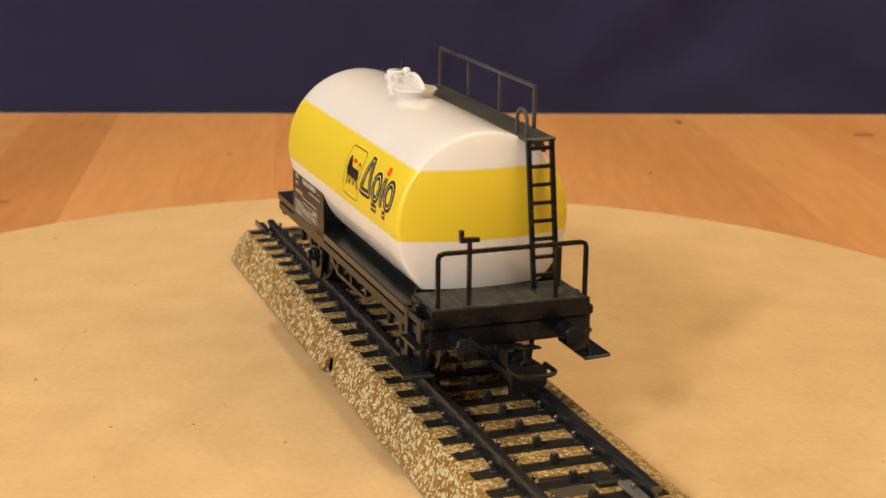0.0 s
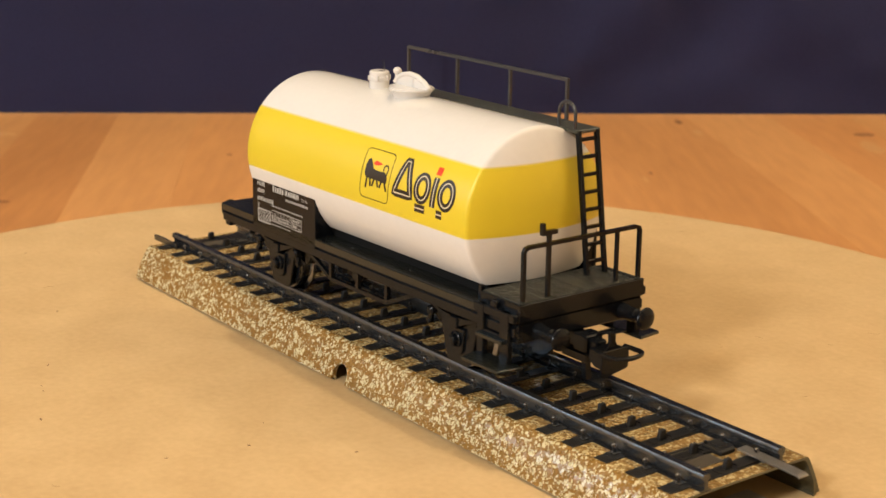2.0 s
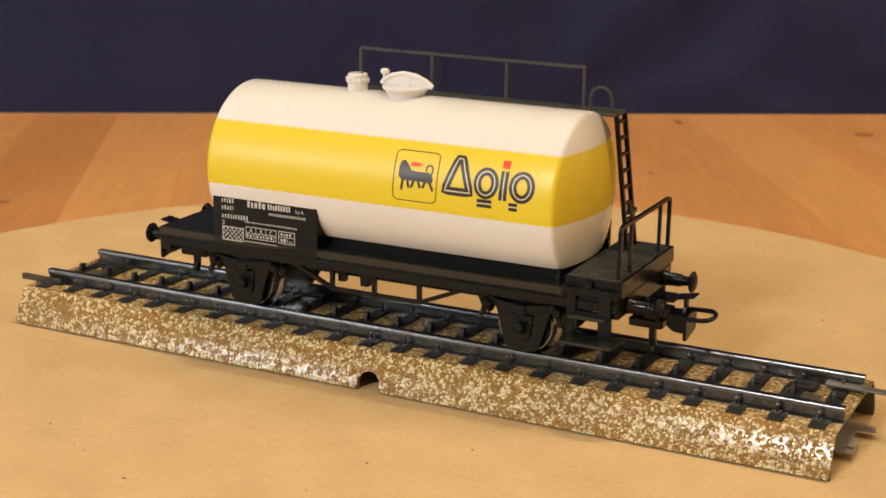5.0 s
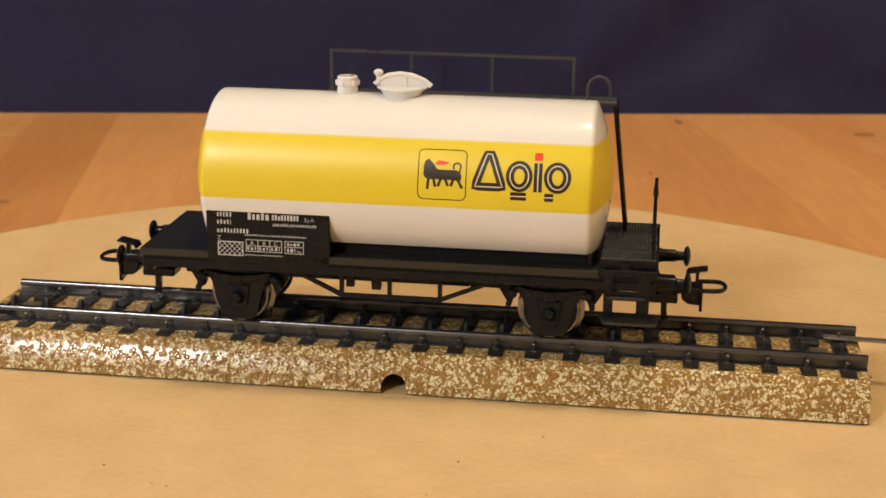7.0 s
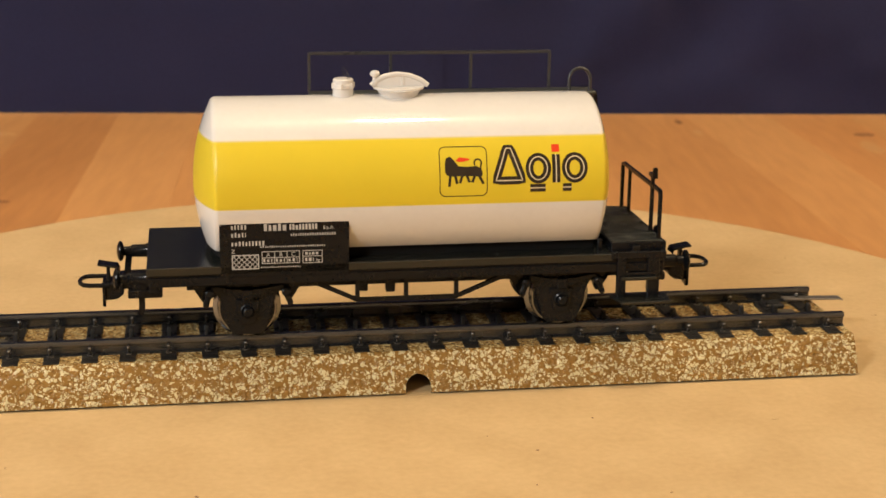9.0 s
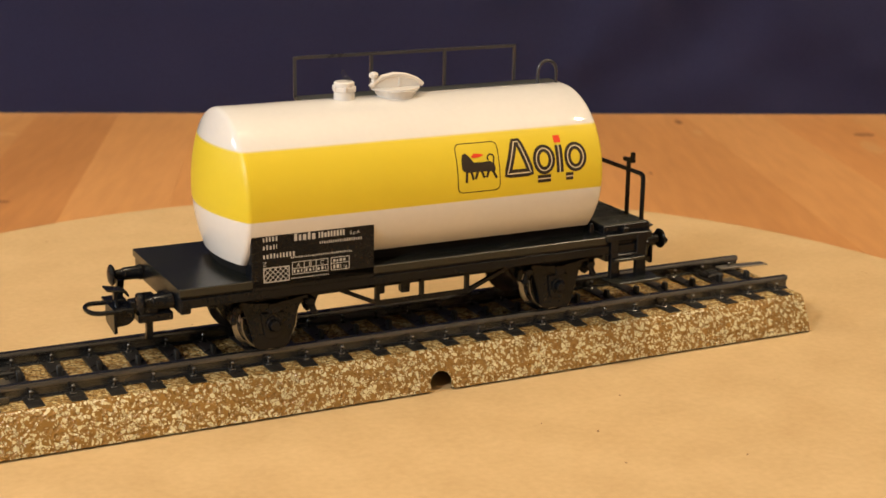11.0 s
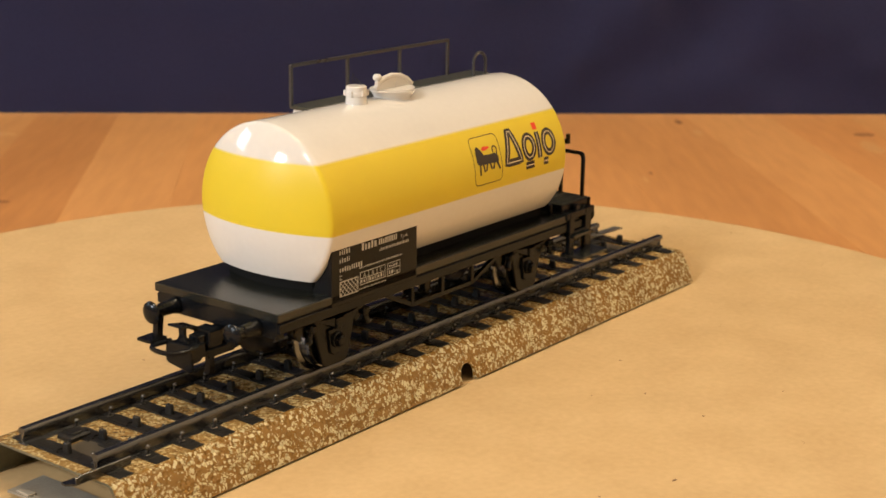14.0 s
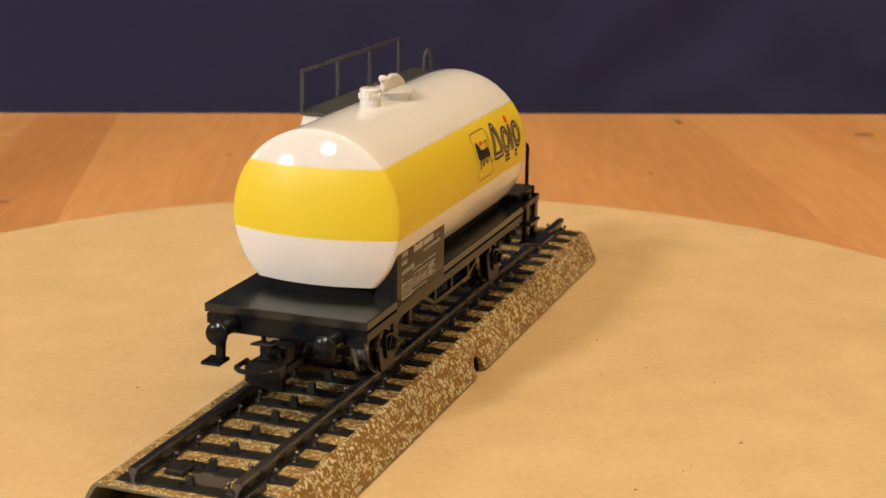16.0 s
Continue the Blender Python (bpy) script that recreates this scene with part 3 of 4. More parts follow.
    # vent stub and manhole
    vent = part("vent", turned(bmesh.new(), [(2.4, 54.9), (2.05, 56.4), (2.0, 57.5), (2.16, 57.7), (2.16, 58.3), (2.03, 58.5), (2.0, 59.3), (1.75, 59.5), (0.1, 59.5)], (-12.7, 0, 0), seg=28), WHITE, w, "short white vent stub")
    for k in range(6):
        a = radians(60 * k + 15)
        x, y = -12.7 + 2.15 * math.cos(a), 2.15 * math.sin(a)
        part("vent_nub", box(bmesh.new(), x - 0.24, x + 0.24, y - 0.24, y + 0.24, 57.6, 58.7, 0.1), WHITE, vent)
    rng = random.Random(2)
    bm = bmesh.new()
    for k in range(5):
        a = rng.uniform(0, 6.28)
        rod(bm, [(-12.7 + 1.2 * math.cos(a + 0.9 * i) * (1 - 0.1 * i) + 0.25 * i, 1.0 * math.sin(a + 0.7 * i), 59.5 + 0.45 * i * (k % 2 + 0.6)) for i in range(4)], 0.045, 4)
    part("lint", bm, HAIR, w, "wisp of dark lint")
    bm = bmesh.new()
    turned(bm, [(3.9, 55.0), (3.6, 55.7), (3.7, 56.2), (4.25, 57.0), (4.6, 57.45), (0.1, 57.45)], (-1.8, 0, 0), seg=36)
    hatch = part("manhole", bm, WHITE, w, "white round manhole neck")
    lens = []
    for i in range(33):
        a = math.pi * i / 16
        lens.append((-1.8 + 5.0 * math.copysign(abs(math.cos(a)) ** 1.05, math.cos(a)), 4.15 * math.copysign(abs(math.sin(a)) ** 1.1, math.sin(a))))
    lid = part("lid", prism(bmesh.new(), lens[:-1], "z", 57.4, 57.75), WHITE, hatch, "pointed oval white lid")
    bm = bmesh.new()
    spine = [(-7.2, 0, 58.0), (-6.2, 0, 59.0), (-4.5, 0, 59.8), (-2.2, 0, 60.2), (0.3, 0, 59.9), (2.6, 0, 59.0), (4.0, 0, 57.9)]
    rod(bm, spine, 0.52, 8)
    rod(bm, [(-1.0, 0, 57.9), (-1.0, 0, 60.0)], 0.4, 8)
    prism(bm, [(-6.6, 57.7)] + [(p[0], p[2]) for p in spine[1:-1]] + [(3.6, 57.7)], "y", -0.22, 0.22)
    part("lid_strap", bm, WHITE, lid)
    bm = turned(bmesh.new(), [(0.5, 58.0), (0.45, 59.6), (0.75, 59.9), (0.85, 60.4), (0.55, 60.9), (0.05, 61.0)], (-6.5, 0, 0), seg=14)
    turned(bm, [(0.05, -1.0), (0.45, -0.8), (0.5, 0.8), (0.05, 1.0)], (-6.5, 0, 60.3), "x", seg=10)
    part("lid_screw", bm, WHITE, lid)
    return body


def catwalk(w):
    bm = box(bmesh.new(), -18.6, 39.9, 6.2, 11.9, 54.4, 55.1, 0.2)
    board = part("catwalk", bm, OLIVE, w, "dark olive plastic roof walkway")
    for x in (-17.0, 34.0):
        part("walkway_bracket", prism(bmesh.new(), [(6.0, 54.3), (11.6, 54.3), (12.4, 51.4), (11.0, 51.4)], "x", x - 0.7, x + 0.7, 0.1), WHITE if x < 0 else OLIVE, board)
    part("railing", rod(bmesh.new(), [(-18.4, 11.45, 62.7), (31.05, 11.45, 62.6)], 0.33, square=True), GREY, board)
    for x in (-18.4, -1.9, 14.6, 31.0):
        part("post", rod(bmesh.new(), [(x, 11.45, 54.9), (x, 11.45, 62.8)], 0.31, square=True), GREY, board)
    pts = [(34.2, 6.8, 54.8), (34.2, 6.8, 57.4)] + arc(36.4, 57.6, 2.2, 180, 0, 10, 6.8) + [(38.6, 6.8, 57.4), (38.6, 6.8, 54.8)]
    part("grab_hoop", rod(bmesh.new(), pts, 0.34, 8), GREY, board)
    ladder = None
    top, foot = Vector((39.6, 0, 54.9)), Vector((42.7, 0, 28.7))
    for k, y in enumerate((6.7, 11.1)):
        bm = rod(bmesh.new(), [(top.x, y, top.z), (foot.x, y + 0.5, foot.z)], 0.42, square=True)
        if ladder is None:
            ladder = part("ladder", bm, BLACK, w, "narrow black access ladder")
        else:
            part("stile", bm, BLACK, ladder)
    for k in range(8):
        f = 0.06 + 0.121 * k
        p = top.lerp(foot, f)
        part("rung", rod(bmesh.new(), [(p.x, 6.7 + 0.5 * f, p.z), (p.x, 11.1 + 0.5 * f, p.z)], 0.33, square=True), BLACK, ladder)


def side_gear(w, s):
    """Axle guards, truss, steps and board of one flank; s is -1 for the near flank at the middle of the turn, 1 for the other."""
    def yy(a, b):
        return sorted((s * a, s * b))
    for cx in (-32.5, 29.3):
        bm = prism(bmesh.new(), [(cx - 10.6, 23.0), (cx + 10.6, 23.0), (cx + 8.6, 21.0), (cx + 6.0, 20.2), (cx + 5.4, 19.4), (cx + 3.5, 12.6), (cx + 2.6, 11.8), (cx - 2.6, 11.8), (cx - 3.5, 12.6), (cx - 5.4, 19.4), (cx - 6.0, 20.2), (cx - 8.6, 21.0)], "y", *yy(11.0, 11.7), 0.12)
        guard = part("axle_guard", bm, BLACK, w)
        # raised bearing plate with its boss, below a short spring buckle
        bm = prism(bmesh.new(), [(cx - 2.3, 19.0), (cx + 2.3, 19.0), (cx + 1.7, 14.6), (cx + 1.0, 13.9), (cx - 1.0, 13.9), (cx - 1.7, 14.6)], "y", *yy(11.6, 12.2), 0.15)
        turned(bm, [(1.5, s * 12.1), (1.5, s * 12.5), (1.25, s * 12.7), (1.1, s * 12.6), (0.95, s * 13.4), (0.7, s * 13.6), (0.05, s * 13.6)], (cx, 0, 16.7), "y", 18)
        part("axle_box", bm, BLACK, guard)
        bm = bmesh.new()
        for i in range(4):
            L = 6.4 - 1.25 * i
            rod(bm, [(cx - L, s * 12.5, 21.6 - 0.4 * i), (cx - L * 0.5, s * 12.5, 21.0 - 0.4 * i), (cx, s * 12.5, 20.8 - 0.4 * i), (cx + L * 0.5, s * 12.5, 21.0 - 0.4 * i), (cx + L, s * 12.5, 21.6 - 0.4 * i)], 0.27, square=True)
        part("leaf_spring", bm, BLACK, guard)
        part("spring_buckle", box(bmesh.new(), cx - 1.1, cx + 1.1, *yy(11.7, 13.1), 19.0, 21.2, 0.2), BLACK, guard)
        for d in (-1, 1):
            bm = prism(bmesh.new(), [(cx + d * 6.6, 23.0), (cx + d * 11.4, 23.0), (cx + d * 9.6, 19.8), (cx + d * 8.6, 18.2), (cx + d * 7.6, 17.6), (cx + d * 7.0, 19.2)], "y", *yy(8.2, 10.2), 0.15)
            part("brake_shoe", bm, BLACK, guard)
        for d in (-7.2, 7.4):
            bm = turned(bmesh.new(), [(0.95, s * 11.7), (0.95, s * 12.9), (0.6, s * 13.2), (0.05, s * 13.2)], (cx + d, 0, 20.5), "y", 14)
            rod(bm, [(cx + d, s * 12.3, 20.6), (cx + d * 1.1, s * 12.3, 18.3)], 0.6, 8)
            rod(bm, [(cx + d, s * 12.3, 20.6), (cx + d * 0.86, s * 12.3, 21.8)], 0.4, 8)
            turned(bm, [(0.6, s * 11.8), (0.6, s * 12.8), (0.05, s * 13.0)], (cx + d * 1.1, 0, 18.3), "y", 12)
            part("spring_hanger", bm, BLACK, guard)
    # truss rods below the sole bar
    bm = bmesh.new()
    y = s * 12.6
    rod(bm, [(-21.5, y, 23.0), (-11.4, y, 18.3), (8.0, y, 18.3), (19.4, y, 23.0)], 0.42, square=True)
    truss = part("truss", bm, BLACK, w)
    for x in (-11.4, -1.9, 8.0):
        part("strut", rod(bmesh.new(), [(x, y, 18.1), (x, y, 23.0)], 0.46, square=True), BLACK, truss)
    bm = box(bmesh.new(), -10.8, -9.2, *yy(10.0, 11.5), 19.6, 23.0, 0.15)
    prism(bm, [(-7.8, 23.0), (-2.6, 23.0), (-3.0, 21.5), (-3.8, 21.3), (-3.9, 19.3), (-5.7, 19.3), (-5.8, 21.3), (-7.2, 21.8)], "y", *yy(10.0, 11.6), 0.15)
    part("brake_valve", bm, BLACK, w)
    # step frame beside the platform
    bm = bmesh.new()
    for x, wide in ((39.6, 1.8), (45.8, 2.4)):
        box(bm, x, x + wide, *yy(14.6, 15.8), 17.5, 27.0, 0.15)
    box(bm, 39.6, 48.1, *yy(14.7, 15.7), 21.5, 22.7, 0.15)
    steps = part("step_frame", bm, BLACK, w)
    part("step_plate", prism(bmesh.new(), [(38.6, s * 14.0), (50.4, s * 14.0), (49.8, s * 19.3), (39.8, s * 19.3)], "z", 17.2, 17.8, 0.12), SATIN, steps)
    part("step_plate", box(bmesh.new(), 40.2, 47.4, *yy(13.8, 16.6), 21.3, 22.0, 0.1), SATIN, steps)
    # lettered board on two gussets
    x0, x1 = (-37.6, -13.2) if s < 0 else (12.0, 36.4)
    bm = box(bmesh.new(), x0, x1, *yy(14.5, 15.35), 24.4, 35.5, 0.12)
    board = part("data_board", bm, BLACK, w, "black data board with small white print" if s < 0 else "black data board")
    for x in (x0 + 0.3, x1 - 0.7):
        part("board_gusset", prism(bmesh.new(), [(s * 14.7, 34.9), (s * 14.7, 26.3), (s * 10.6, 26.3), (s * 13.4, 34.0)], "x", x, x + 0.5), BLACK, board)
    if s < 0:
        print_marks(board)


def print_marks(board):
    """White print: bars for what is a number, an address or a name, and the load table with its letters."""
    y = -15.38

    def bar(bm, x0, x1, z0, z1):
        vs = [bm.verts.new((x + 0.6, y, z + 0.6)) for x, z in ((x0, z0), (x1, z0), (x1, z1), (x0, z1))]
        bm.faces.new(vs)

    rng = random.Random(8)

    def bars(name, x0, x1, z0, z1, mean):
        bm = bmesh.new()
        x = x0
        while x < x1 - 0.1:
            wdt = mean * rng.uniform(0.75, 1.15)
            bar(bm, x, min(x + wdt, x1), z0, z1 - (z1 - z0) * rng.choice((0.0, 0.0, 0.0, 0.2)))
            x += wdt + mean * (0.5 if mean > 0.4 else 0.85)
        part(name, bm, PALE, board, smooth=0)

    bars("text_line", -36.0, -32.9, 33.1, 34.0, 0.36)
    bars("text_line", -36.0, -33.3, 31.6, 32.5, 0.36)
    bars("text_line", -36.0, -29.6, 29.9, 30.8, 0.36)
    bars("text_line", -29.9, -25.6, 32.7, 34.1, 0.62)
    bars("text_line", -25.1, -19.8, 32.8, 33.9, 0.42)
    bars("text_line", -24.9, -16.2, 31.6, 32.15, 0.26)
    bars("text_line", -30.6, -18.4, 29.45, 29.8, 0.24)
    bars("text_line", -30.6, -22.8, 25.5, 25.75, 0.22)
    # hatched plate
    bm = bmesh.new()
    for a, b, c, d in ((-36.0, -30.9, 25.3, 25.5), (-36.0, -30.9, 28.0, 28.2), (-36.0, -35.8, 25.3, 28.2), (-31.1, -30.9, 25.3, 28.2)):
        bar(bm, a, b, c, d)
    for i in range(-3, 6):
        for sgn in (-1, 1):
            p = [(-36 + i * 1.0, 25.4), (-36 + i * 1.0 + 2.7, 28.1)] if sgn > 0 else [(-36 + i * 1.0 + 2.7, 25.4), (-36 + i * 1.0, 28.1)]
            lo, hi = -35.95, -30.95
            q = []
            for (xa, za), (xb, zb) in ((p[0], p[1]), (p[1], p[0])):
                f = 0.0
                if xa < lo:
                    f = (lo - xa) / (xb - xa) if xb != xa else 0
                if xa > hi:
                    f = (hi - xa) / (xb - xa)
                q.append((xa + (xb - xa) * f, za + (zb - za) * f))
            if max(p[0][0], p[1][0]) <= lo or min(p[0][0], p[1][0]) >= hi:
                continue
            d = 0.09
            vs = [bm.verts.new((x + 0.6, y - 0.005 * (sgn + 1), z + 0.6)) for x, z in ((q[0][0] - d, q[0][1]), (q[0][0] + d, q[0][1]), (q[1][0] + d, q[1][1]), (q[1][0] - d, q[1][1]))]
            bm.faces.new(vs)
    part("hatched_plate", bm, PALE, board, smooth=0)
    # load table
    bm = bmesh.new()
    for z in (26.3, 27.4, 28.6):
        bar(bm, -30.4, -23.2, z, z + 0.14)
    for x in (-30.4, -28.05, -25.7, -23.34):
        bar(bm, x, x + 0.14, 26.3, 28.74)
    part("load_table", bm, PALE, board, smooth=0)
    for k in range(3):
        bars("text_line", -30.1 + 2.36 * k, -28.4 + 2.36 * k, 26.65, 27.25, 0.4)
    bm = bmesh.new()
    for x0, x1, z0, z1 in ((-22.7, -18.9, 28.6, 28.74), (-22.7, -18.9, 27.5, 27.64), (-22.7, -18.9, 26.2, 26.34), (-22.7, -22.56, 26.2, 28.74), (-19.04, -18.9, 26.2, 28.74)):
        bar(bm, x0, x1, z0, z1)
    part("print_frame", bm, PALE, board, smooth=0)
    bars("text_line", -22.2, -19.5, 27.85, 28.35, 0.45)
    bars("text_line", -22.2, -20.6, 26.55, 27.25, 0.5)
    marks = [(ch, -28.55 + 2.36 * k, 28.26, 1.15) for k, ch in enumerate("ABC")] + [("S.p.A.", -17.1, 33.4, 0.95), ("kg", -19.2, 27.1, 0.85), ("Z", -35.1, 29.1, 1.15)]
    for ch, lx, lz, size in marks:
        cu = bpy.data.curves.new("letter", "FONT")
        cu.body, cu.size, cu.align_x = ch, size * MM, "CENTER"
        tmp = new("letter", cu)
        me = bpy.data.meshes.new_from_object(tmp.evaluated_get(bpy.context.evaluated_depsgraph_get()))
        bpy.data.objects.remove(tmp)
        me.materials.append(PALE)
        ob = new("lettering", me)
        ob.parent = board
        ob.matrix_basis = pose((lx + OFF.x) * MM, (y + OFF.y) * MM, lz * MM, 90, 0, 0)


def end_gear(w, s, xe):
    """Buffers and coupler of one end; s is the end's direction along the track, xe its headstock."""
    for y in (-10.0, 10.0):
        bm = turned(bmesh.new(), [(0.05, 0), (1.55, 0), (1.5, s * 0.5), (1.32, s * 0.9), (1.25, s * 3.5), (1.0, s * 3.8), (0.92, s * 5.0), (1.1, s * 5.6), (0.05, s * 5.6)], (xe, y, 23.3), "x", 20)
        buf = part("buffer", bm, BLACK, w)
        bm = turned(bmesh.new(), [(0.05, s * 5.0), (1.0, s * 5.1), (1.8, s * 5.4), (2.1, s * 5.75), (2.0, s * 6.05), (1.5, s * 6.35), (0.8, s * 6.52), (0.05, s * 6.58)], (xe, y, 23.3), "x", 24)
        part("buffer_head", bm, BLACK, buf)
    # small shunter step under one buffer
    y = 10.0
    if s < 0:
        bm = rod(bmesh.new(), [(xe - 4.2, y, 22.2), (xe - 4.6, y, 18.6)], 0.7, square=True)
        prism(bm, [(xe - 7.4, y - 1.2), (xe - 3.4, y - 1.2), (xe - 3.4, y + 2.4), (xe - 7.4, y + 2.4)], "z", 18.0, 18.6, 0.1)
        part("shunter_step", bm, BLACK, w)
    # coupler: draft arm, hull behind a front plate, loop, and a release tower with its flag
    bm = prism(bmesh.new(), [(xe - s * 3.0, 21.6), (xe + s * 5.4, 21.0), (xe + s * 5.4, 18.6), (xe - s * 3.0, 18.8)], "y", -1.3, 1.3, 0.2)
    box(bm, *sorted((xe + s * 0.2, xe + s * 3.6)), -2.1, 2.1, 18.4, 21.7, 0.3)
    arm = part("coupler", bm, BLACK, w)
    bm = prism(bmesh.new(), [(xe + s * 4.9, 20.2), (xe + s * 8.5, 20.4), (xe + s * 8.5, 16.8), (xe + s * 6.2, 17.0), (xe + s * 4.9, 18.0)], "y", -2.6, 2.6, 0.25)
    part("coupler_hull", bm, BLACK, arm)
    bm = prism(bmesh.new(), [(-3.2, 20.5), (3.2, 20.5), (3.2, 16.9), (2.7, 16.5), (-2.7, 15.6), (-3.2, 15.9)], "x", *sorted((xe + s * 8.4, xe + s * 9.0)), 0.1)
    part("coupler_plate", bm, BLACK, arm)
    pts = [(xe + s * 7.6, -3.3, 20.1)] + [(xe + s * (10.4 + 3.0 * math.cos(radians(a)) ** 0.6), 3.4 * math.sin(radians(a)), 20.2) for a in range(-80, 81, 16)] + [(xe + s * 7.6, 3.3, 20.1)]
    part("coupler_loop", rod(bmesh.new(), pts, 0.44, 8), BLACK, arm)
    bm = prism(bmesh.new(), [(xe + s * 5.9, 22.2), (xe + s * 6.2, 22.95), (xe + s * 9.7, 23.6), (xe + s * 9.9, 23.9), (xe + s * 9.5, 24.0), (xe + s * 6.0, 23.35), (xe + s * 5.5, 22.3)], "y", -1.7, 1.7, 0.12)
    prism(bm, [(-0.75, 23.4), (0.75, 23.4), (0.7, 21.6), (1.5, 20.4), (-1.5, 20.4), (-0.7, 21.6)], "x", *sorted((xe + s * 7.5, xe + s * 8.2)), 0.12)
    part("release_lever", bm, BLACK, arm)
    bm = rod(bmesh.new(), [(xe + s * 1.6, 0, 17.6), (xe + s * 1.6, 0, 14.6), (xe + s * 1.9, 0, 13.0)], 0.65, square=True)
    box(bm, *sorted((xe - s * 2.5, xe + s * 4.2)), -2.4, 2.4, 16.9, 18.6, 0.25)
    part("coupler_pivot", bm, BLACK, arm)


def wagon():
    w = thing("tank_wagon", "model tank wagon, white and yellow tank on black frame", "model wagon")
    # frame with grooved sole bars and headstocks
    bm = box(bmesh.new(), -50.6, 49.0, -12.8, 12.8, 22.9, 25.2, 0)
    box(bm, -44, 42, -9.0, 9.0, 20.2, 23.0, 0.2)
    under = part("underframe", bm, BLACK, w)
    for s in (-1, 1):
        y0, y1 = sorted((s * 12.6, s * 15.2))
        bm = box(bmesh.new(), -50.9, 49.2, y0, y1, 22.8, 24.6, 0.15)
        y0, y1 = sorted((s * 12.6, s * 14.8))
        box(bm, -50.6, 49.0, y0, y1, 24.4, 25.3, 0)
        part("sole_bar", bm, BLACK, under)
    for xe, s in ((-51.0, -1), (49.4, 1)):
        bm = box(bmesh.new(), *sorted((xe, xe - s * 2.0)), -14.6, 14.6, 21.6, 25.2, 0.2)
        part("headstock", bm, BLACK, w)
    bm = box(bmesh.new(), -51.3, 38.8, -15.35, 15.35, 25.0, 26.6, 0.16)
    part("deck", bm, SATIN, w, "smooth satin black deck")
    bm = bmesh.new()
    ends = [(-39.2 + 2.2 * (y / 10.5) ** 2, y) for y in (10.5, 8.0, 5.0, 2.0, -2.0, -5.0, -8.0, -10.5)]
    prism(bm, ends + [(36.0, -10.5), (37.4, -5.0), (37.4, 5.0), (36.0, 10.5)], "z", 26.4, 28.8, 0.2)
    part("saddle", bm, MATT, w)
    bm = box(bmesh.new(), 38.4, 49.5, -15.7, 15.7, 25.4, 27.0, 0.2)
    box(bm, 38.6, 49.5, -14.2, 14.6, 26.8, 28.6, 0.15)
    box(bm, 49.0, 49.65, -14.5, 14.9, 25.4, 28.6, 0.1)
    for y in (-14.7, 15.0):
        box(bm, 42.6, 44.2, y - 0.6, y + 0.6, 26.9, 28.1, 0.15)
    plat = part("platform", bm, BLACK, w)
    bm = box(bmesh.new(), 38.9, 49.2, -13.9, 14.3, 28.5, 28.75, 0.08)
    part("tread_plate", bm, TREAD, plat, "finely ribbed black tread plate")
    rib = bmesh.new()
    box(rib, -0.15, 0.15, -13.7, 14.1, 28.73, 28.85, 0.05)
    data = None
    for k in range(17):
        if data is None:
            ob = part("tread_rib", rib, TREAD, plat, off=Vector(), smooth=0)
            data = ob.data
        else:
            ob = new("tread_rib", data)
            ob.parent = plat
        ob.matrix_basis = pose((39.2 + 0.6 * k + OFF.x) * MM, OFF.y * MM, 0)
    for y in (-12.4, 12.4):
        part("tank_lug", prism(bmesh.new(), [(y - 0.5, 26.2), (y + 0.5, 26.2), (y + 0.4, 29.0), (y - 0.4, 29.0)], "x", 36.2, 37.1, 0.1), BLACK, w)
    rng = random.Random(21)
    for k in range(14):
        x, y = rng.uniform(-48, 47), rng.choice((-1, 1)) * rng.uniform(12.8, 14.9)
        bm = bmesh.new()
        bmesh.ops.create_icosphere(bm, subdivisions=1, radius=rng.uniform(0.06, 0.13))
        bmesh.ops.translate(bm, vec=(x, y, 26.63 if x < 38 else 27.05), verts=bm.verts)
        part("dust_speck", bm, PALE, w)
    # end railing with the brake crank
    z0, z1, x = 28.5, 38.3, 48.5
    rail = part("end_railing", rod(bmesh.new(), [(x, -12.9, z0), (x, -12.9, z1 - 0.9), (x, -12.6, z1 - 0.25), (x, -11.9, z1), (x, 13.3, z1), (x, 14.0, z1 - 0.25), (x, 14.3, z1 - 0.9), (x, 14.3, z0)], 0.37, square=True), BLACK, w, "black tubular end railing")
    part("post", rod(bmesh.new(), [(x, 8.8, z0), (x, 8.8, z1)], 0.34, square=True), BLACK, rail)
    part("post", rod(bmesh.new(), [(x, -7.3, z0), (x, -7.3, z1 + 2.0)], 0.37, square=True), BLACK, rail)
    bm = rod(bmesh.new(), [(x, -8.8, 42.1), (x, -8.8, 40.4), (x, -5.6, 40.3)], 0.40, square=True)
    part("brake_crank", bm, BLACK, rail)
    for s in (-1, 1):
        side_gear(w, s)
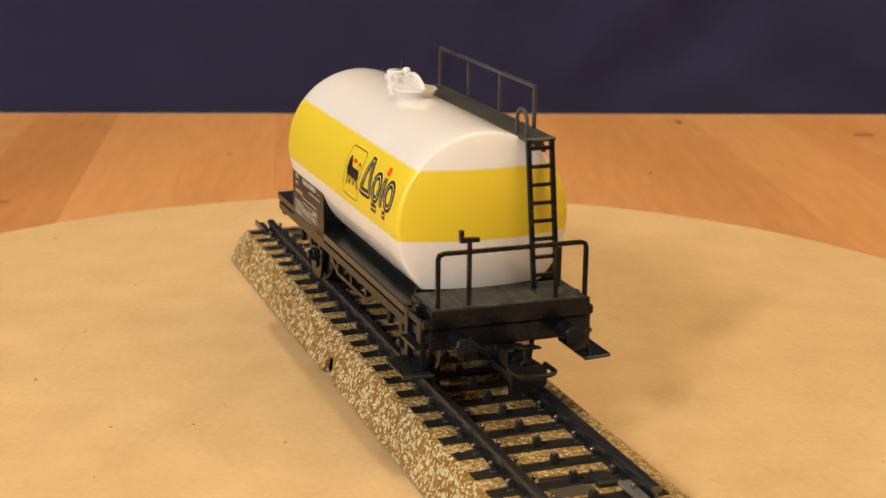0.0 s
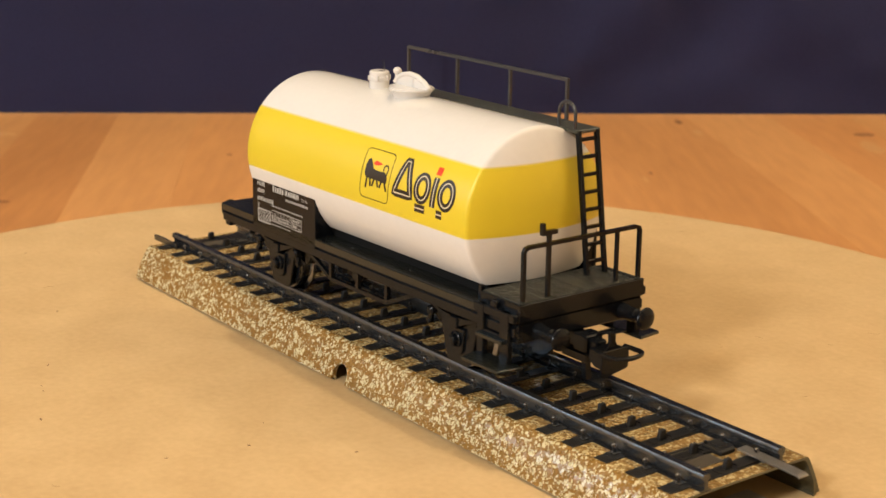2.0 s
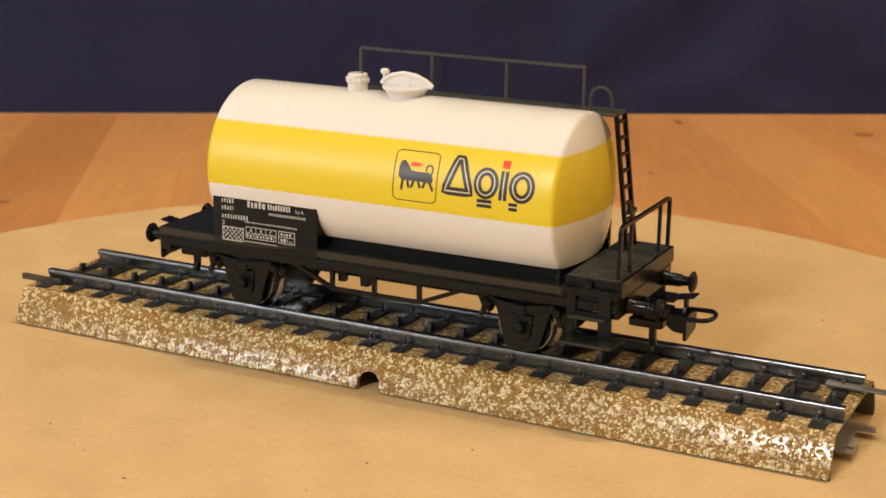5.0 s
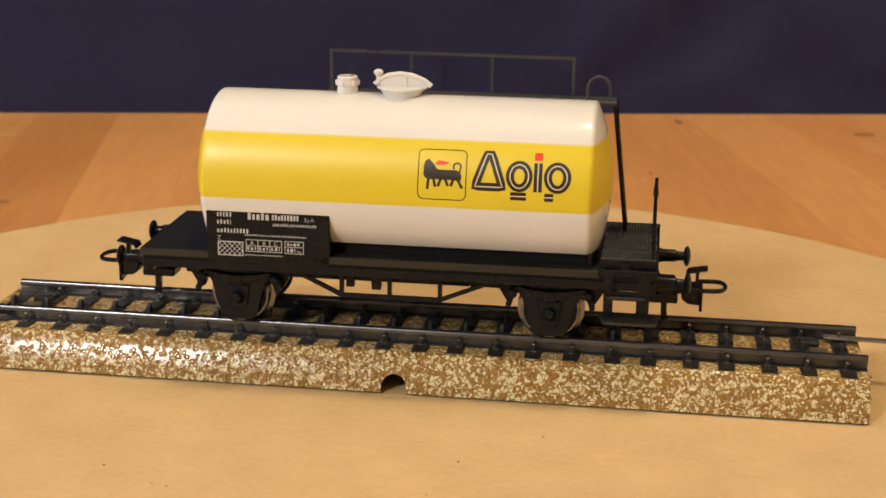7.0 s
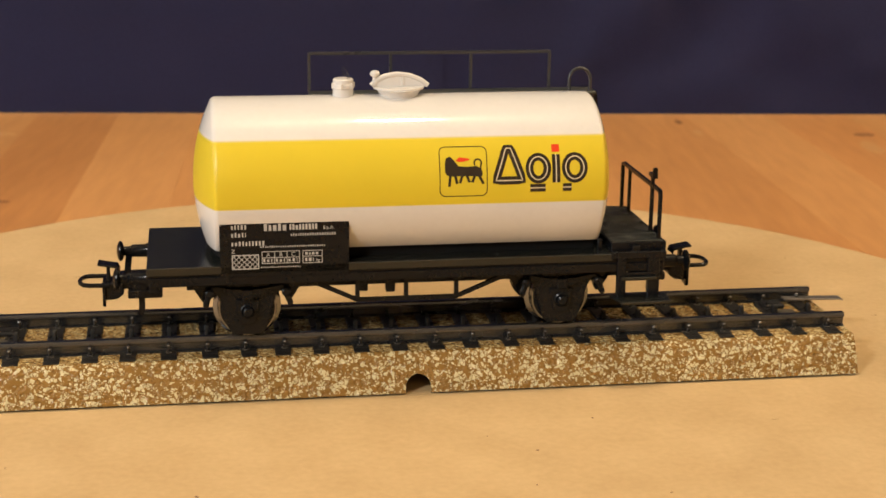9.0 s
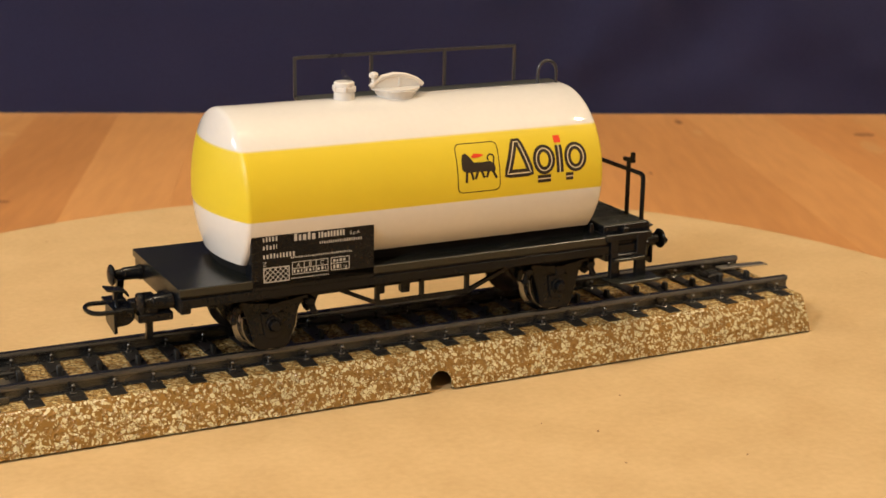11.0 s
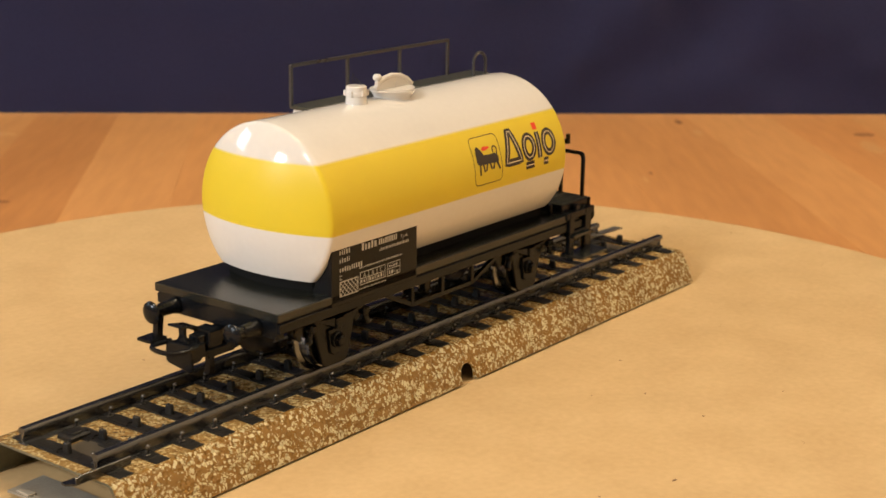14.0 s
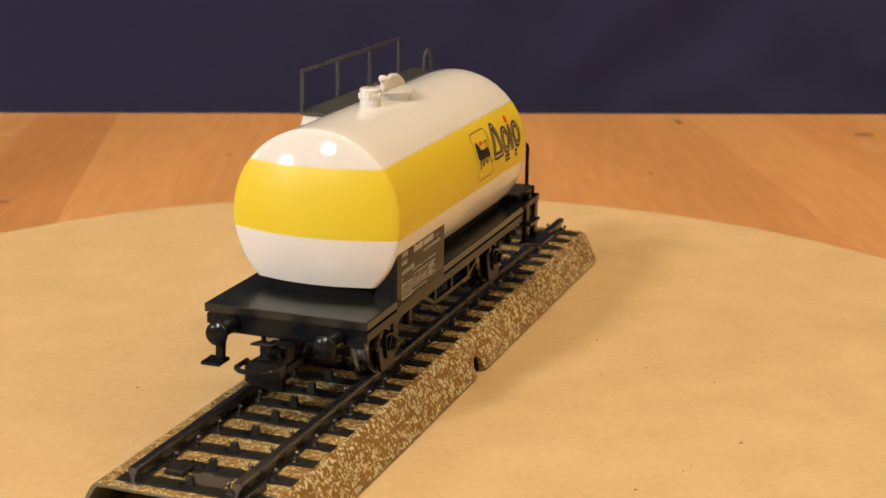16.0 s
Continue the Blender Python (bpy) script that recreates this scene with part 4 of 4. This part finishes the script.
    end_gear(w, -1, -51.2)
    end_gear(w, 1, 49.5)
    # wheelsets
    for cx in (-32.5, 29.3):
        ax = part("wheelset", turned(bmesh.new(), [(0.05, -11.5), (0.9, -11.5), (0.9, 11.5), (0.05, 11.5)], (cx, 0, 16.7), "y", 14), STEEL, w)
        for s in (-1, 1):
            bm = turned(bmesh.new(), [(0.05, s * 9.9), (5.0, s * 9.9), (5.1, s * 10.1), (5.55, s * 10.1), (5.7, s * 9.8), (5.75, s * 8.0), (6.6, s * 7.7), (6.6, s * 7.1), (0.05, s * 7.1)], (cx, 0, 16.7), "y", 40)
            part("wheel", bm, STEEL, ax, "bright steel rim wheel")
            part("wheel_disc", turned(bmesh.new(), [(0.05, s * 10.35), (5.15, s * 10.3), (5.3, s * 10.18), (5.3, s * 9.7), (0.05, s * 9.7)], (cx, 0, 16.7), "y", 32), BLACK, ax)
    tank(w)
    catwalk(w)
    return w


room()
table()
curtains()
TURNTABLE = turntable()
WAGON = wagon()
TRACK = track()


# ---- turning ----
TURN = [(0.0, -70.56), (0.5, -66.26), (1.0, -61.97), (1.5, -57.66), (2.0, -53.33), (2.5, -49.01), (3.0, -44.68), (3.5, -40.36), (4.0, -36.0),
        (4.6, -30.75), (5.2, -25.3), (5.8, -19.75), (6.5, -13.33), (7.0, -8.82), (7.5, -4.39), (8.0, 0.0), (8.5, 4.38), (9.0, 8.73), (9.6, 13.93), (10.2, 19.1), (10.8, 24.25),
        (11.5, 30.29), (12.0, 34.62), (12.5, 38.96), (13.0, 43.34), (13.5, 47.72), (14.0, 52.1), (14.5, 56.44), (15.0, 60.82), (15.5, 65.19), (16.0, 69.54)]


def motions():
    for ob in (TURNTABLE, TRACK):
        walk(ob, [(t, pose(0, 0, DISC_Z, 0, 0, a - 1.15)) for t, a in TURN])
    # the wagon stands a trace askew between the rails
    walk(WAGON, [(t, pose(0, 0, DISC_Z, 0, 0, a - 1.15) @ pose(0, 0.0003, -0.0004, 0, 0, 0.4)) for t, a in TURN])


motions()
